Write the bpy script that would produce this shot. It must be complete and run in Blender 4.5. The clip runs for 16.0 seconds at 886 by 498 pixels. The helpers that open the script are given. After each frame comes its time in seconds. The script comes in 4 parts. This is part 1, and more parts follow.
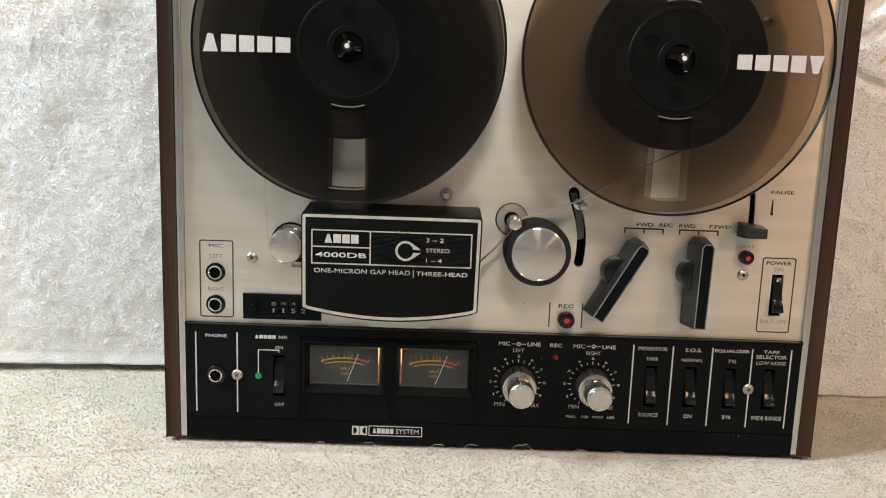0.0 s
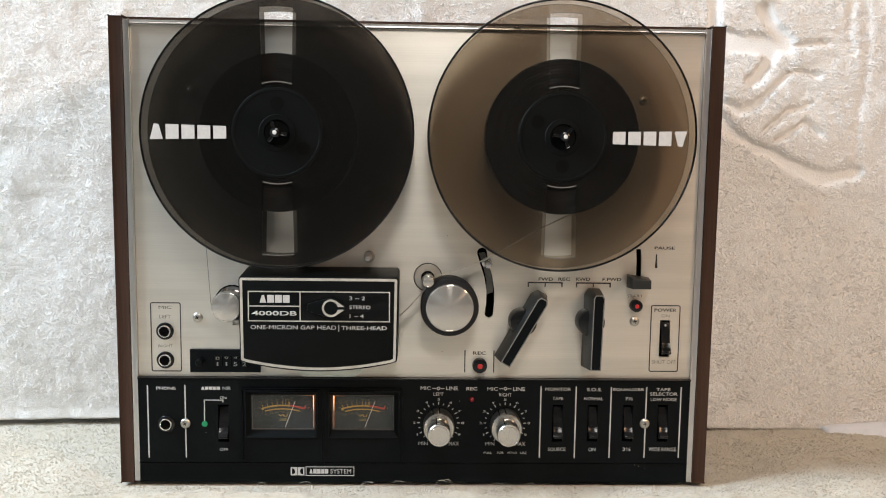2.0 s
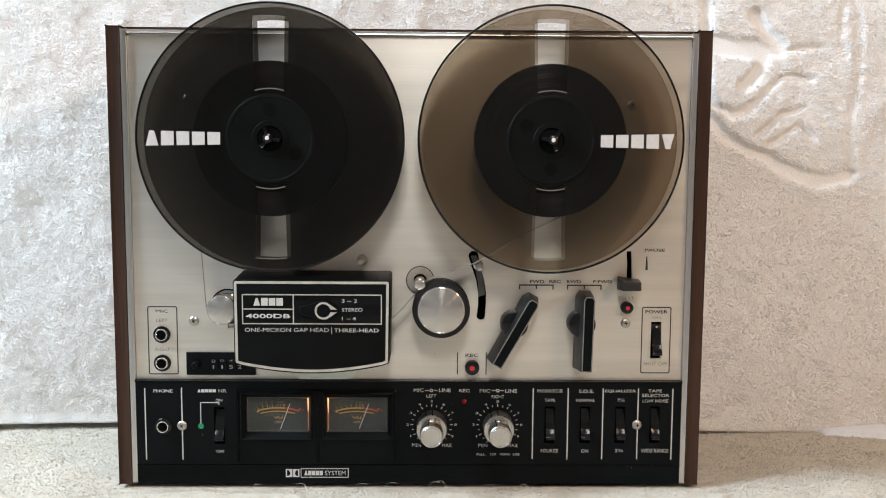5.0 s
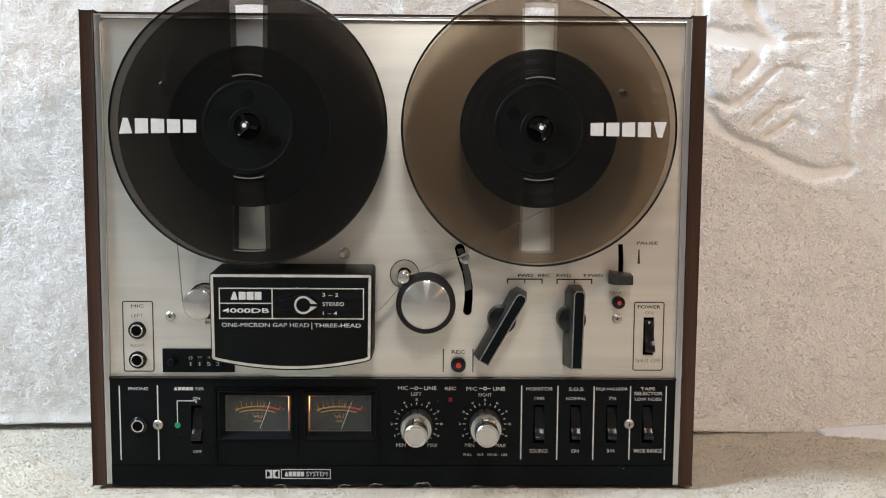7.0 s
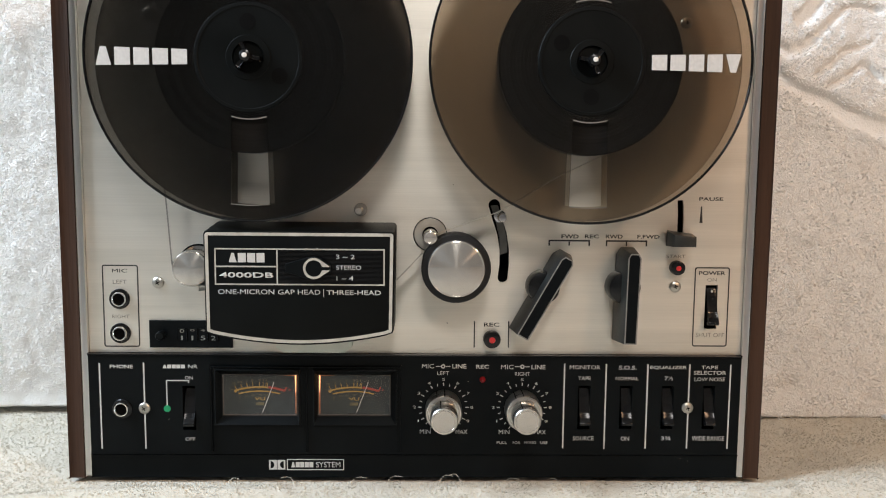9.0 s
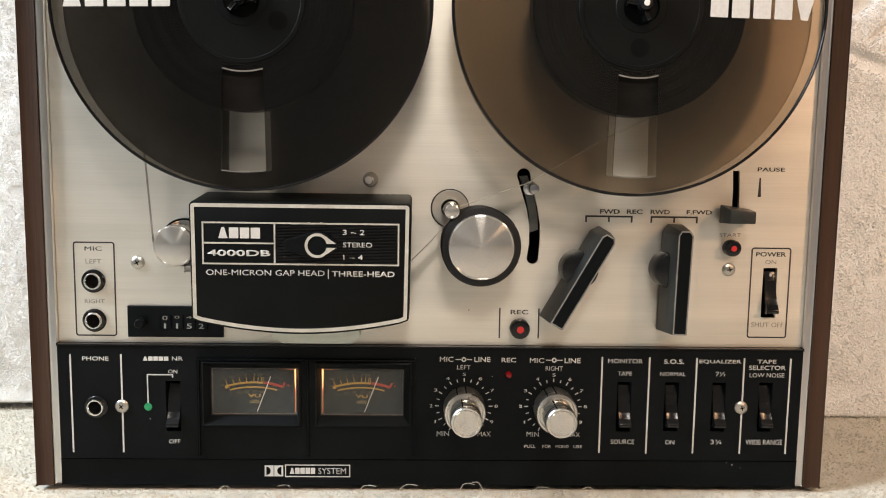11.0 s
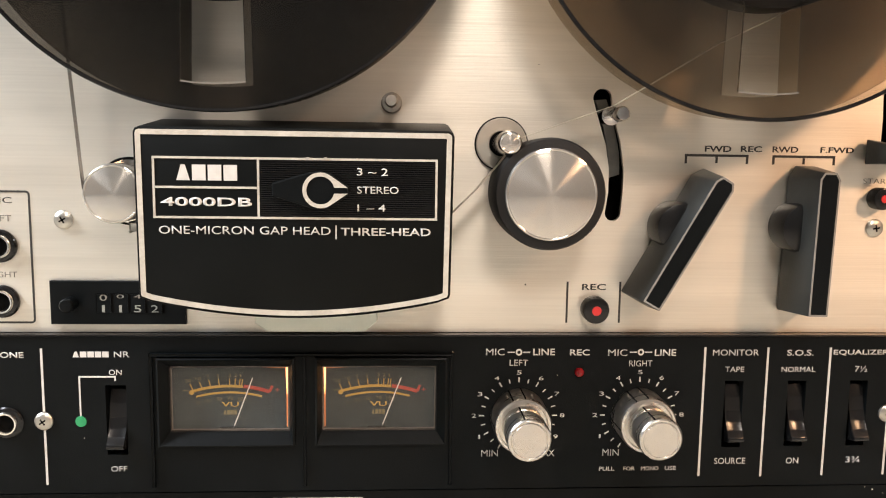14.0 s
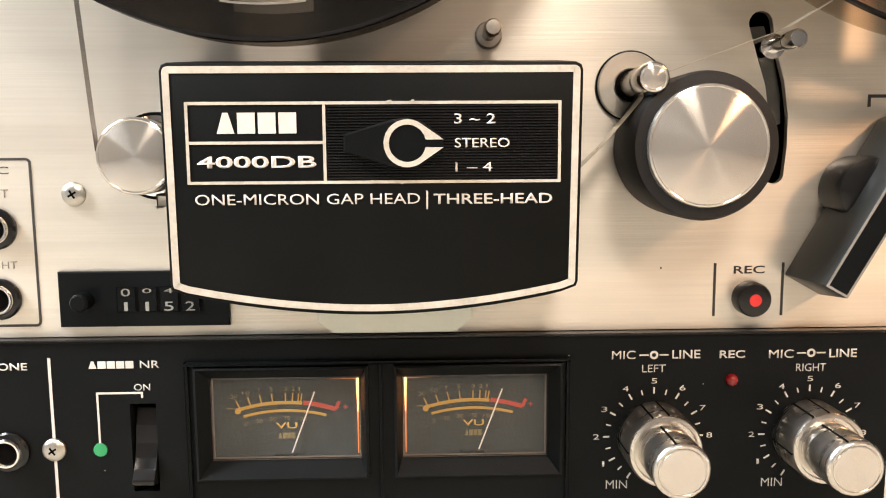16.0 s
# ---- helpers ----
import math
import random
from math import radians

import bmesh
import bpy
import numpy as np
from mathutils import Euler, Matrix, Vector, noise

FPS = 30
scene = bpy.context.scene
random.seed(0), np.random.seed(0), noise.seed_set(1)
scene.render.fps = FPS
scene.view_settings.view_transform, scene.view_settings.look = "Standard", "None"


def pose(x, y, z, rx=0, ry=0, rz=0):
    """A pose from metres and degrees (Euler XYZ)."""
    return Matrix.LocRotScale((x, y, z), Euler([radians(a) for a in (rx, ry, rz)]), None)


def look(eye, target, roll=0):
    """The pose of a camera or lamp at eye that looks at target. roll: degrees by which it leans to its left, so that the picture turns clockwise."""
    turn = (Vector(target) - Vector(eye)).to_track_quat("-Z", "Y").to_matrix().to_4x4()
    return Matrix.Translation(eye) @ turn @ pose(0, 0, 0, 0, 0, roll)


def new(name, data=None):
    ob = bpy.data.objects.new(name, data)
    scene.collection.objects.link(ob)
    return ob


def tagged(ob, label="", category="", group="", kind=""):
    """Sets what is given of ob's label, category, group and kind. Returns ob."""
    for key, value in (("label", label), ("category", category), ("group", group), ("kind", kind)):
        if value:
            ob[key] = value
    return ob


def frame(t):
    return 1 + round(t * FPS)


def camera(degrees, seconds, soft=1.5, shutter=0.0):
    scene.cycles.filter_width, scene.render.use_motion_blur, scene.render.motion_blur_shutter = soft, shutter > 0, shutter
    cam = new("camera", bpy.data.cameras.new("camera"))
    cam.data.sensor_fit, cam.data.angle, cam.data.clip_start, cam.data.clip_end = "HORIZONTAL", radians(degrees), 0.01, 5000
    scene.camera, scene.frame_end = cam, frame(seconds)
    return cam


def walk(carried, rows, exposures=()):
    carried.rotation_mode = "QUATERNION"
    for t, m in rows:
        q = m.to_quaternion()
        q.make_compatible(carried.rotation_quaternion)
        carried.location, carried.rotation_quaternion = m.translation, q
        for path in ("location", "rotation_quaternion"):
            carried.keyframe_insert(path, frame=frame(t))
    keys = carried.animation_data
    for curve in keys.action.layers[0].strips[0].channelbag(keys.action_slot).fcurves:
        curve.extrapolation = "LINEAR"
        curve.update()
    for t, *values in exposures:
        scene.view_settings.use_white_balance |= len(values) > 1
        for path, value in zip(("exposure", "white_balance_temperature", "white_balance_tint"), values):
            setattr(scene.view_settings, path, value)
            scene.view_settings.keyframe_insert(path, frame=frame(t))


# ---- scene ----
cam = camera(59.4, 16.0, 1.1)
PATH = [
    (0, (-0.0402, -0.4805, 0.2082), (-0.0349, 0.0128, 0.1264), 2.06),
    (0.5, (-0.0266, -0.4771, 0.2092), (-0.0196, 0.0170, 0.1332), 0.88),
    (1, (-0.0157, -0.4962, 0.2139), (-0.0052, -0.0003, 0.1504), 0.35),
    (1.5, (-0.0005, -0.5220, 0.2228), (0.0116, -0.0252, 0.1679), 0.22),
    (2, (0.0019, -0.5432, 0.2242), (0.0161, -0.0459, 0.1736), 0.76),
    (2.5, (0.0039, -0.5493, 0.2255), (0.0186, -0.0520, 0.1766), 0.77),
    (3, (0.0080, -0.5508, 0.2225), (0.0202, -0.0532, 0.1752), 0.58),
    (3.5, (0.0078, -0.5497, 0.2204), (0.0178, -0.0519, 0.1743), 0.43),
    (6, (0.0253, -0.5514, 0.2189), (0.0309, -0.0531, 0.1779), 0.32),
    (6.5, (0.0284, -0.5474, 0.2152), (0.0341, -0.0490, 0.1756), 0.22),
    (7, (0.0258, -0.5334, 0.2095), (0.0329, -0.0351, 0.1692), 0.37),
    (7.5, (0.0197, -0.5125, 0.1991), (0.0292, -0.0144, 0.1566), 0.50),
    (8, (0.0143, -0.4933, 0.1933), (0.0235, 0.0048, 0.1501), 0.33),
    (10.5, (-0.0043, -0.4173, 0.1767), (0.0082, 0.0788, 0.1154), 0.92),
    (11, (-0.0071, -0.4033, 0.1719), (0.0061, 0.0936, 0.1173), 0.81),
    (11.5, (-0.0179, -0.3912, 0.1680), (-0.0041, 0.1061, 0.1179), 0.54),
    (12, (-0.0340, -0.3665, 0.1628), (-0.0128, 0.1303, 0.1099), 0.64),
    (12.5, (-0.0331, -0.3412, 0.1547), (0.0010, 0.1547, 0.0999), 0.66),
    (13, (-0.0346, -0.3220, 0.1481), (-0.0001, 0.1737, 0.0919), 0.93),
    (13.5, (-0.0332, -0.3062, 0.1454), (0.0008, 0.1890, 0.0855), 1.21),
    (14, (-0.0319, -0.2931, 0.1447), (-0.0022, 0.2023, 0.0842), 0.82),
    (14.5, (-0.0316, -0.2799, 0.1445), (-0.0104, 0.2160, 0.0846), 0.23),
    (15, (-0.0403, -0.2640, 0.1388), (-0.0271, 0.2325, 0.0811), -0.07),
    (15.5, (-0.0476, -0.2452, 0.1328), (-0.0355, 0.2511, 0.0725), -0.23),
    (16, (-0.0540, -0.2285, 0.1295), (-0.0401, 0.2677, 0.0691), -0.39),
]
walk(cam, [(t, look(eye, target, roll)) for t, eye, target, roll in PATH], [(0.0, -0.22, 6700, 11), (3.5, -0.15, 6350, 11), (8.0, -0.25, 6300, 11), (11.0, 0.08, 6950, 13), (12.5, 0.24, 7050, 16), (16.0, 0.80, 7500, 17)])

# ---- light ----
world = bpy.data.worlds.new("world")
scene.world = world
world.use_nodes = True
sky = world.node_tree.nodes.new("ShaderNodeTexSky")
sky.sky_type, sky.sun_disc, sky.sun_elevation, sky.sun_rotation = "NISHITA", False, radians(40), radians(-60)
world.node_tree.links.new(sky.outputs[0], world.node_tree.nodes["Background"].inputs[0])
world.node_tree.nodes["Background"].inputs[1].default_value = 0.1


def area(name, at, target, sx, sy, watts, colour):
    lamp = bpy.data.lights.new(name, "AREA")
    lamp.shape, lamp.size, lamp.size_y, lamp.energy, lamp.color = "RECTANGLE", sx, sy, watts, colour
    ob = new(name, lamp)
    ob.matrix_world = look(at, target)
    return ob


# daylight in the window of the left wall, a small warm lamp to the right and a white lamp above
area("window_light", (-1.30, -0.34, 1.15), (-0.1, 0.12, 0.18), 0.34, 0.9, 54.0, (0.73, 0.87, 1.0))
area("table_lamp_glow", (0.99, -0.94, 0.82), (0.05, 0.0, 0.12), 0.18, 0.18, 8.0, (1.0, 0.63, 0.38))
area("overhead_light_glow", (0.06, -0.97, 1.06), (0.02, 0.0, 0.10), 0.30, 0.30, 8.5, (1.0, 0.96, 0.90))

# ---- materials ----
def mat(name, c1, c2=None, scale=60.0, rough=0.5, metal=0.0, bump=0.0, bscale=None, stretch=(1, 1, 1), rvar=0.08, spec=0.5,
        aniso=0.0, radial=False, fine=0.0, detail=6.0):
    """Two tones mixed by a stretched noise with a second, finer grain, bump from both, roughness that varies."""
    c2 = c2 or tuple(v * 0.85 for v in c1)
    m = bpy.data.materials.new(name)
    m.use_nodes = True
    nt, L = m.node_tree, m.node_tree.links
    b = nt.nodes["Principled BSDF"]
    co = nt.nodes.new("ShaderNodeTexCoord")
    mp = nt.nodes.new("ShaderNodeMapping")
    mp.inputs["Scale"].default_value = stretch
    L.new(co.outputs["Object"], mp.inputs["Vector"])
    n1 = nt.nodes.new("ShaderNodeTexNoise")
    n1.inputs["Scale"].default_value, n1.inputs["Detail"].default_value = scale, detail
    n2 = nt.nodes.new("ShaderNodeTexNoise")
    n2.inputs["Scale"].default_value, n2.inputs["Detail"].default_value = bscale or scale * 12, 3.0
    for n in (n1, n2):
        L.new(mp.outputs[0], n.inputs["Vector"])
    add = nt.nodes.new("ShaderNodeMath")
    add.operation = "MULTIPLY_ADD"
    L.new(n2.outputs["Fac"], add.inputs[0])
    add.inputs[1].default_value = 0.45
    L.new(n1.outputs["Fac"], add.inputs[2])
    ramp = nt.nodes.new("ShaderNodeValToRGB")
    ramp.color_ramp.elements[0].position, ramp.color_ramp.elements[1].position = 0.45, 1.0
    ramp.color_ramp.elements[0].color, ramp.color_ramp.elements[1].color = (*c1, 1), (*c2, 1)
    L.new(add.outputs[0], ramp.inputs[0])
    L.new(ramp.outputs[0], b.inputs["Base Color"])
    rr = nt.nodes.new("ShaderNodeMapRange")
    rr.inputs["To Min"].default_value, rr.inputs["To Max"].default_value = max(0.02, rough - rvar), min(1, rough + rvar)
    L.new(n1.outputs["Fac"], rr.inputs["Value"])
    L.new(rr.outputs[0], b.inputs["Roughness"])
    b.inputs["Metallic"].default_value = metal
    b.inputs["Specular IOR Level"].default_value = spec
    if aniso:
        b.inputs["Anisotropic"].default_value = aniso
        if radial:
            tg = nt.nodes.new("ShaderNodeTangent")
            tg.direction_type, tg.axis = "RADIAL", "Y"
            b.inputs["Anisotropic Rotation"].default_value = 0.25
        else:
            tg = nt.nodes.new("ShaderNodeCombineXYZ")
            tg.inputs["Z"].default_value = 1.0
        L.new(tg.outputs[0], b.inputs["Tangent"])
    if bump:
        bp = nt.nodes.new("ShaderNodeBump")
        bp.inputs["Strength"].default_value, bp.inputs["Distance"].default_value = bump, 0.001
        L.new(n2.outputs["Fac"], bp.inputs["Height"])
        L.new(bp.outputs[0], b.inputs["Normal"])
    return m


def glow(name, colour, strength):
    m = bpy.data.materials.new(name)
    m.use_nodes = True
    b = m.node_tree.nodes["Principled BSDF"]
    b.inputs["Base Color"].default_value = (*colour, 1)
    b.inputs["Emission Color"].default_value, b.inputs["Emission Strength"].default_value = (*colour, 1), strength
    return m


def clear(name, tint, rough=0.08, ior=1.45, cloud=0.0):
    """A thin tinted sheet: what passes is tinted, what is mirrored follows Fresnel, with a faint diffuse veil for milky
    reflections.
    """
    m = bpy.data.materials.new(name)
    m.use_nodes = True
    nt, L = m.node_tree, m.node_tree.links
    nt.nodes.remove(nt.nodes["Principled BSDF"])
    tr, gl, fr = (nt.nodes.new("ShaderNode" + k) for k in ("BsdfTransparent", "BsdfGlossy", "Fresnel"))
    df, m1, m2 = nt.nodes.new("ShaderNodeBsdfDiffuse"), nt.nodes.new("ShaderNodeMixShader"), nt.nodes.new("ShaderNodeMixShader")
    tr.inputs[0].default_value, gl.inputs["Roughness"].default_value, fr.inputs[0].default_value = (*tint, 1), rough, ior
    df.inputs[0].default_value = (0.32, 0.29, 0.25, 1)
    nz = nt.nodes.new("ShaderNodeTexNoise")
    nz.inputs["Scale"].default_value, nz.inputs["Detail"].default_value = 90.0, 8.0
    co = nt.nodes.new("ShaderNodeTexCoord")
    L.new(co.outputs["Object"], nz.inputs["Vector"])
    mr = nt.nodes.new("ShaderNodeMapRange")
    mr.inputs["To Min"].default_value, mr.inputs["To Max"].default_value = cloud * 0.5, cloud * 1.5
    L.new(nz.outputs["Fac"], mr.inputs["Value"])
    L.new(mr.outputs[0], m1.inputs[0])
    L.new(tr.outputs[0], m1.inputs[1])
    L.new(df.outputs[0], m1.inputs[2])
    L.new(fr.outputs[0], m2.inputs[0])
    L.new(m1.outputs[0], m2.inputs[1])
    L.new(gl.outputs[0], m2.inputs[2])
    L.new(m2.outputs[0], nt.nodes["Material Output"].inputs[0])
    return m


M_ALU = mat("brushed_aluminium", (0.62, 0.58, 0.51), (0.75, 0.70, 0.62), 30, 0.40, 0.8, 0.09, 420, (0.05, 1, 3.0), 0.05, aniso=0.66)
M_TRIM = mat("satin_trim", (0.72, 0.70, 0.68), (0.85, 0.83, 0.80), 40, 0.3, 1.0, 0.03, 500, (1, 1, 0.1))
M_WOOD = mat("walnut_veneer", (0.020, 0.0095, 0.0055), (0.058, 0.028, 0.016), 55, 0.48, 0, 0.35, 420, (1.6, 1.6, 0.06), 0.1, spec=0.25)
M_BLACK = mat("black_panel", (0.0026, 0.0034, 0.0038), (0.0050, 0.0062, 0.0068), 40, 0.36, 0, 0.12, 2500, rvar=0.07, spec=0.08)
M_COVER = mat("black_cover", (0.0026, 0.0031, 0.0030), (0.0056, 0.0063, 0.0061), 30, 0.44, 0, 0.05, 2200, rvar=0.1, spec=0.07)
M_GLOSS = mat("gloss_black", (0.004, 0.004, 0.0045), (0.008, 0.008, 0.008), 80, 0.22, 0, 0.02, 900, spec=0.35)
M_LEVER = mat("grey_black_plastic", (0.013, 0.014, 0.013), (0.024, 0.025, 0.023), 60, 0.40, 0, 0.1, 1800, rvar=0.12, spec=0.4)
M_HOLE = mat("dark_well", (0.003, 0.003, 0.003), (0.005, 0.005, 0.005), 80, 0.8, spec=0.03)
M_RUBBER = mat("rubber", (0.007, 0.007, 0.0075), (0.012, 0.012, 0.012), 120, 0.6, 0, 0.1, 1500, spec=0.25)
M_WHITE = mat("white_print", (0.58, 0.57, 0.545), (0.48, 0.47, 0.45), 400, 0.6)
M_INK = mat("black_print", (0.012, 0.011, 0.010), (0.03, 0.027, 0.024), 500, 0.6)
M_GREYINK = mat("thin_grey_print", (0.16, 0.145, 0.12), (0.24, 0.22, 0.19), 500, 0.6)
M_SILVERINK = mat("silver_border", (0.60, 0.575, 0.515), (0.40, 0.375, 0.325), 130, 0.42, 0.2, 0.2, 900, rvar=0.15)
M_SPUN = mat("spun_metal", (0.49, 0.46, 0.415), (0.53, 0.50, 0.455), 20, 0.18, 0.75, 0, 900, aniso=1.0, radial=True, rvar=0.03)
M_KNOB = mat("turned_metal", (0.56, 0.53, 0.49), (0.63, 0.60, 0.555), 60, 0.28, 1.0, 0.03, 900, (1, 8, 1), rvar=0.04)
M_CHROME = mat("polished_metal", (0.78, 0.76, 0.73), (0.62, 0.60, 0.57), 200, 0.16, 1.0, 0.02, 900, rvar=0.06)
M_STEEL = mat("grey_steel", (0.36, 0.36, 0.33), (0.47, 0.46, 0.43), 150, 0.38, 1.0, 0.05, 900)
M_SAGE = mat("painted_plate", (0.46, 0.44, 0.39), (0.54, 0.515, 0.46), 200, 0.42, 0.5)
M_TRAY = mat("pale_tray", (0.60, 0.62, 0.54), (0.67, 0.685, 0.60), 60, 0.35, 0.15)
M_SCREW = mat("dull_nickel", (0.52, 0.49, 0.44), (0.40, 0.38, 0.34), 300, 0.36, 1.0, 0.1, 900)
M_FRAME = mat("meter_edge", (0.16, 0.13, 0.11), (0.10, 0.085, 0.075), 200, 0.35)
M_ARM = mat("dark_arm", (0.13, 0.13, 0.12), (0.19, 0.185, 0.17), 150, 0.4, 1.0)
# paler copy of the ribbon brown: the tape's sheen is put into the colour
M_TAPE_PAINTED_SHEEN = mat("tape_painted_sheen", (0.34, 0.29, 0.22), (0.42, 0.36, 0.28), 200, 0.3, spec=0.7)
M_EDGE_GLINT = mat("painted_edge_glint", (0.15, 0.14, 0.125), (0.20, 0.185, 0.165), 200, 0.14, spec=0.9)
M_DIGIT = mat("grey_digit_print", (0.20, 0.20, 0.18), (0.27, 0.27, 0.24), 200, 0.5)
M_EDGE = mat("worn_edge", (0.30, 0.29, 0.27), (0.17, 0.165, 0.155), 220, 0.4, 0.3)
M_RED = mat("red_plastic", (0.62, 0.03, 0.03), (0.5, 0.02, 0.02), 300, 0.35)
M_LED = mat("red_lens", (0.20, 0.006, 0.008), (0.13, 0.004, 0.005), 300, 0.15)
M_GREEN = mat("green_print", (0.005, 0.27, 0.10), (0.004, 0.21, 0.08), 300, 0.5)
M_DIAL = mat("meter_dial", (0.028, 0.036, 0.038), (0.050, 0.060, 0.063), 130, 0.7, 0, 0.1, 900)
M_YELLOW = mat("yellow_print", (0.52, 0.33, 0.085), (0.46, 0.29, 0.07), 300, 0.6)
M_DIMYEL = mat("dim_yellow_print", (0.22, 0.18, 0.09), (0.19, 0.155, 0.075), 300, 0.6)
M_REDINK = mat("red_print", (0.50, 0.08, 0.06), (0.44, 0.07, 0.05), 300, 0.6)
M_NEEDLE = mat("needle_paint", (0.80, 0.78, 0.74), None, 300, 0.5)
M_GLASS = clear("meter_glass", (0.93, 0.93, 0.92), 0.06, 1.22)
M_BULB = glow("meter_bulb", (1.0, 0.50, 0.20), 2.4)
M_EDGE_GLOW = glow("bulb_spill_glow", (0.80, 0.26, 0.08), 0.20)
# the last value puts milky flange reflections in as faint diffuse colour
M_SMOKE_DARK = clear("dark_smoke_plastic", (0.49, 0.47, 0.445), 0.16, 1.42, 0.006)
M_SMOKE = clear("smoke_plastic", (0.79, 0.75, 0.70), 0.16, 1.40, 0.009)
M_TAPE = mat("tape_edge", (0.005, 0.0045, 0.004), (0.010, 0.009, 0.008), 90, 0.30, 0, 0, 900, rvar=0.06, aniso=0.9, radial=True, spec=0.1)
M_STRAND = mat("tape_ribbon", (0.10, 0.075, 0.055), (0.14, 0.11, 0.085), 200, 0.2, spec=0.9)
M_REELWHITE = mat("reel_print", (0.62, 0.61, 0.59), (0.50, 0.49, 0.475), 600, 0.6)
M_PLASTER = mat("room_plaster", (0.24, 0.228, 0.21), (0.29, 0.275, 0.255), 4, 0.85, 0, 0.2, 60)


def towel_mat(name, c1, c2, stain):
    m = mat(name, c1, c2, 9.0, 0.95, 0, 0.9, 700, rvar=0.03, spec=0.1)
    b = m.node_tree.nodes["Principled BSDF"]
    b.inputs["Sheen Weight"].default_value, b.inputs["Sheen Roughness"].default_value = 0.25, 0.5
    nt, L = m.node_tree, m.node_tree.links
    ramp = next(n for n in nt.nodes if n.type == "VALTORGB")
    n3 = nt.nodes.new("ShaderNodeTexNoise")
    n3.inputs["Scale"].default_value, n3.inputs["Detail"].default_value = 38.0, 10.0
    co = next(n for n in nt.nodes if n.type == "TEX_COORD")
    L.new(co.outputs["Object"], n3.inputs["Vector"])
    r3 = nt.nodes.new("ShaderNodeValToRGB")
    r3.color_ramp.elements[0].position, r3.color_ramp.elements[1].position = 0.56, 0.74
    r3.color_ramp.elements[0].color, r3.color_ramp.elements[1].color = (1, 1, 1, 1), (*stain, 1)
    mx = nt.nodes.new("ShaderNodeMix")
    mx.data_type, mx.blend_type = "RGBA", "MULTIPLY"
    mx.inputs["Factor"].default_value = 1.0
    L.new(n3.outputs["Fac"], r3.inputs[0])
    L.new(ramp.outputs[0], mx.inputs["A"])
    L.new(r3.outputs[0], mx.inputs["B"])
    L.new(mx.outputs["Result"], b.inputs["Base Color"])
    return m


M_TOWEL = towel_mat("white_terry", (0.78, 0.755, 0.72), (0.82, 0.80, 0.77), (0.93, 0.91, 0.89))
M_MAT = towel_mat("cream_terry", (0.56, 0.51, 0.42), (0.68, 0.63, 0.535), (0.88, 0.87, 0.85))


def pile_mat(name, c1, c2):
    """Cotton loops that let some light through."""
    m = bpy.data.materials.new(name)
    m.use_nodes = True
    nt, L = m.node_tree, m.node_tree.links
    nt.nodes.remove(nt.nodes["Principled BSDF"])
    df, tl, mx = nt.nodes.new("ShaderNodeBsdfDiffuse"), nt.nodes.new("ShaderNodeBsdfTranslucent"), nt.nodes.new("ShaderNodeMixShader")
    co, nz, ramp = nt.nodes.new("ShaderNodeTexCoord"), nt.nodes.new("ShaderNodeTexNoise"), nt.nodes.new("ShaderNodeValToRGB")
    nz.inputs["Scale"].default_value, nz.inputs["Detail"].default_value = 34.0, 9.0
    ramp.color_ramp.elements[0].position, ramp.color_ramp.elements[1].position = 0.36, 0.66
    ramp.color_ramp.elements[0].color, ramp.color_ramp.elements[1].color = (*c1, 1), (*c2, 1)
    L.new(co.outputs["Object"], nz.inputs["Vector"])
    L.new(nz.outputs["Fac"], ramp.inputs[0])
    for sh in (df, tl):
        L.new(ramp.outputs[0], sh.inputs[0])
    mx.inputs[0].default_value = 0.45
    L.new(df.outputs[0], mx.inputs[1])
    L.new(tl.outputs[0], mx.inputs[2])
    L.new(mx.outputs[0], nt.nodes["Material Output"].inputs[0])
    return m


M_PILE = pile_mat("white_loops", (0.87, 0.85, 0.82), (0.91, 0.895, 0.875))
M_PILE_CREAM = pile_mat("cream_loops", (0.57, 0.53, 0.45), (0.71, 0.65, 0.545))
# bluish tint puts the light under the towel hem into the colour
M_HEM_LIGHT = mat("hem_light_patch", (0.84, 0.86, 0.90), (0.80, 0.82, 0.87), 20, 0.8, 0, 0.2, 700)
M_THREAD = mat("lint", (0.55, 0.50, 0.42), (0.62, 0.57, 0.48), 200, 0.9)

# ---- mesh helpers: millimetres; x to the right, z up, d out of the front ----
MM = 0.001


def part(name, bm, material, parent=None, label="", smooth=False):
    me = bpy.data.meshes.new(name)
    bmesh.ops.recalc_face_normals(bm, faces=bm.faces)
    bm.to_mesh(me)
    bm.free()
    me.materials.append(material)
    if smooth:
        me.shade_smooth()
        me.set_sharp_from_angle(angle=radians(35))
    ob = new(name, me)
    ob.parent = parent
    return tagged(ob, label)


def block(x0, x1, z0, z1, d0, d1, bevel=0.0, seg=2, bm=None):
    bm = bm or bmesh.new()
    made = bmesh.ops.create_cube(bm, size=1.0)["verts"]
    for v in made:
        v.co = Vector(((x0 + x1) / 2 + v.co.x * (x1 - x0), -((d0 + d1) / 2 + v.co.y * (d1 - d0)), (z0 + z1) / 2 + v.co.z * (z1 - z0))) * MM
    if bevel:
        bmesh.ops.bevel(bm, geom=list({e for v in made for e in v.link_edges}), offset=bevel * MM, segments=seg, affect="EDGES", profile=0.5)
    return bm


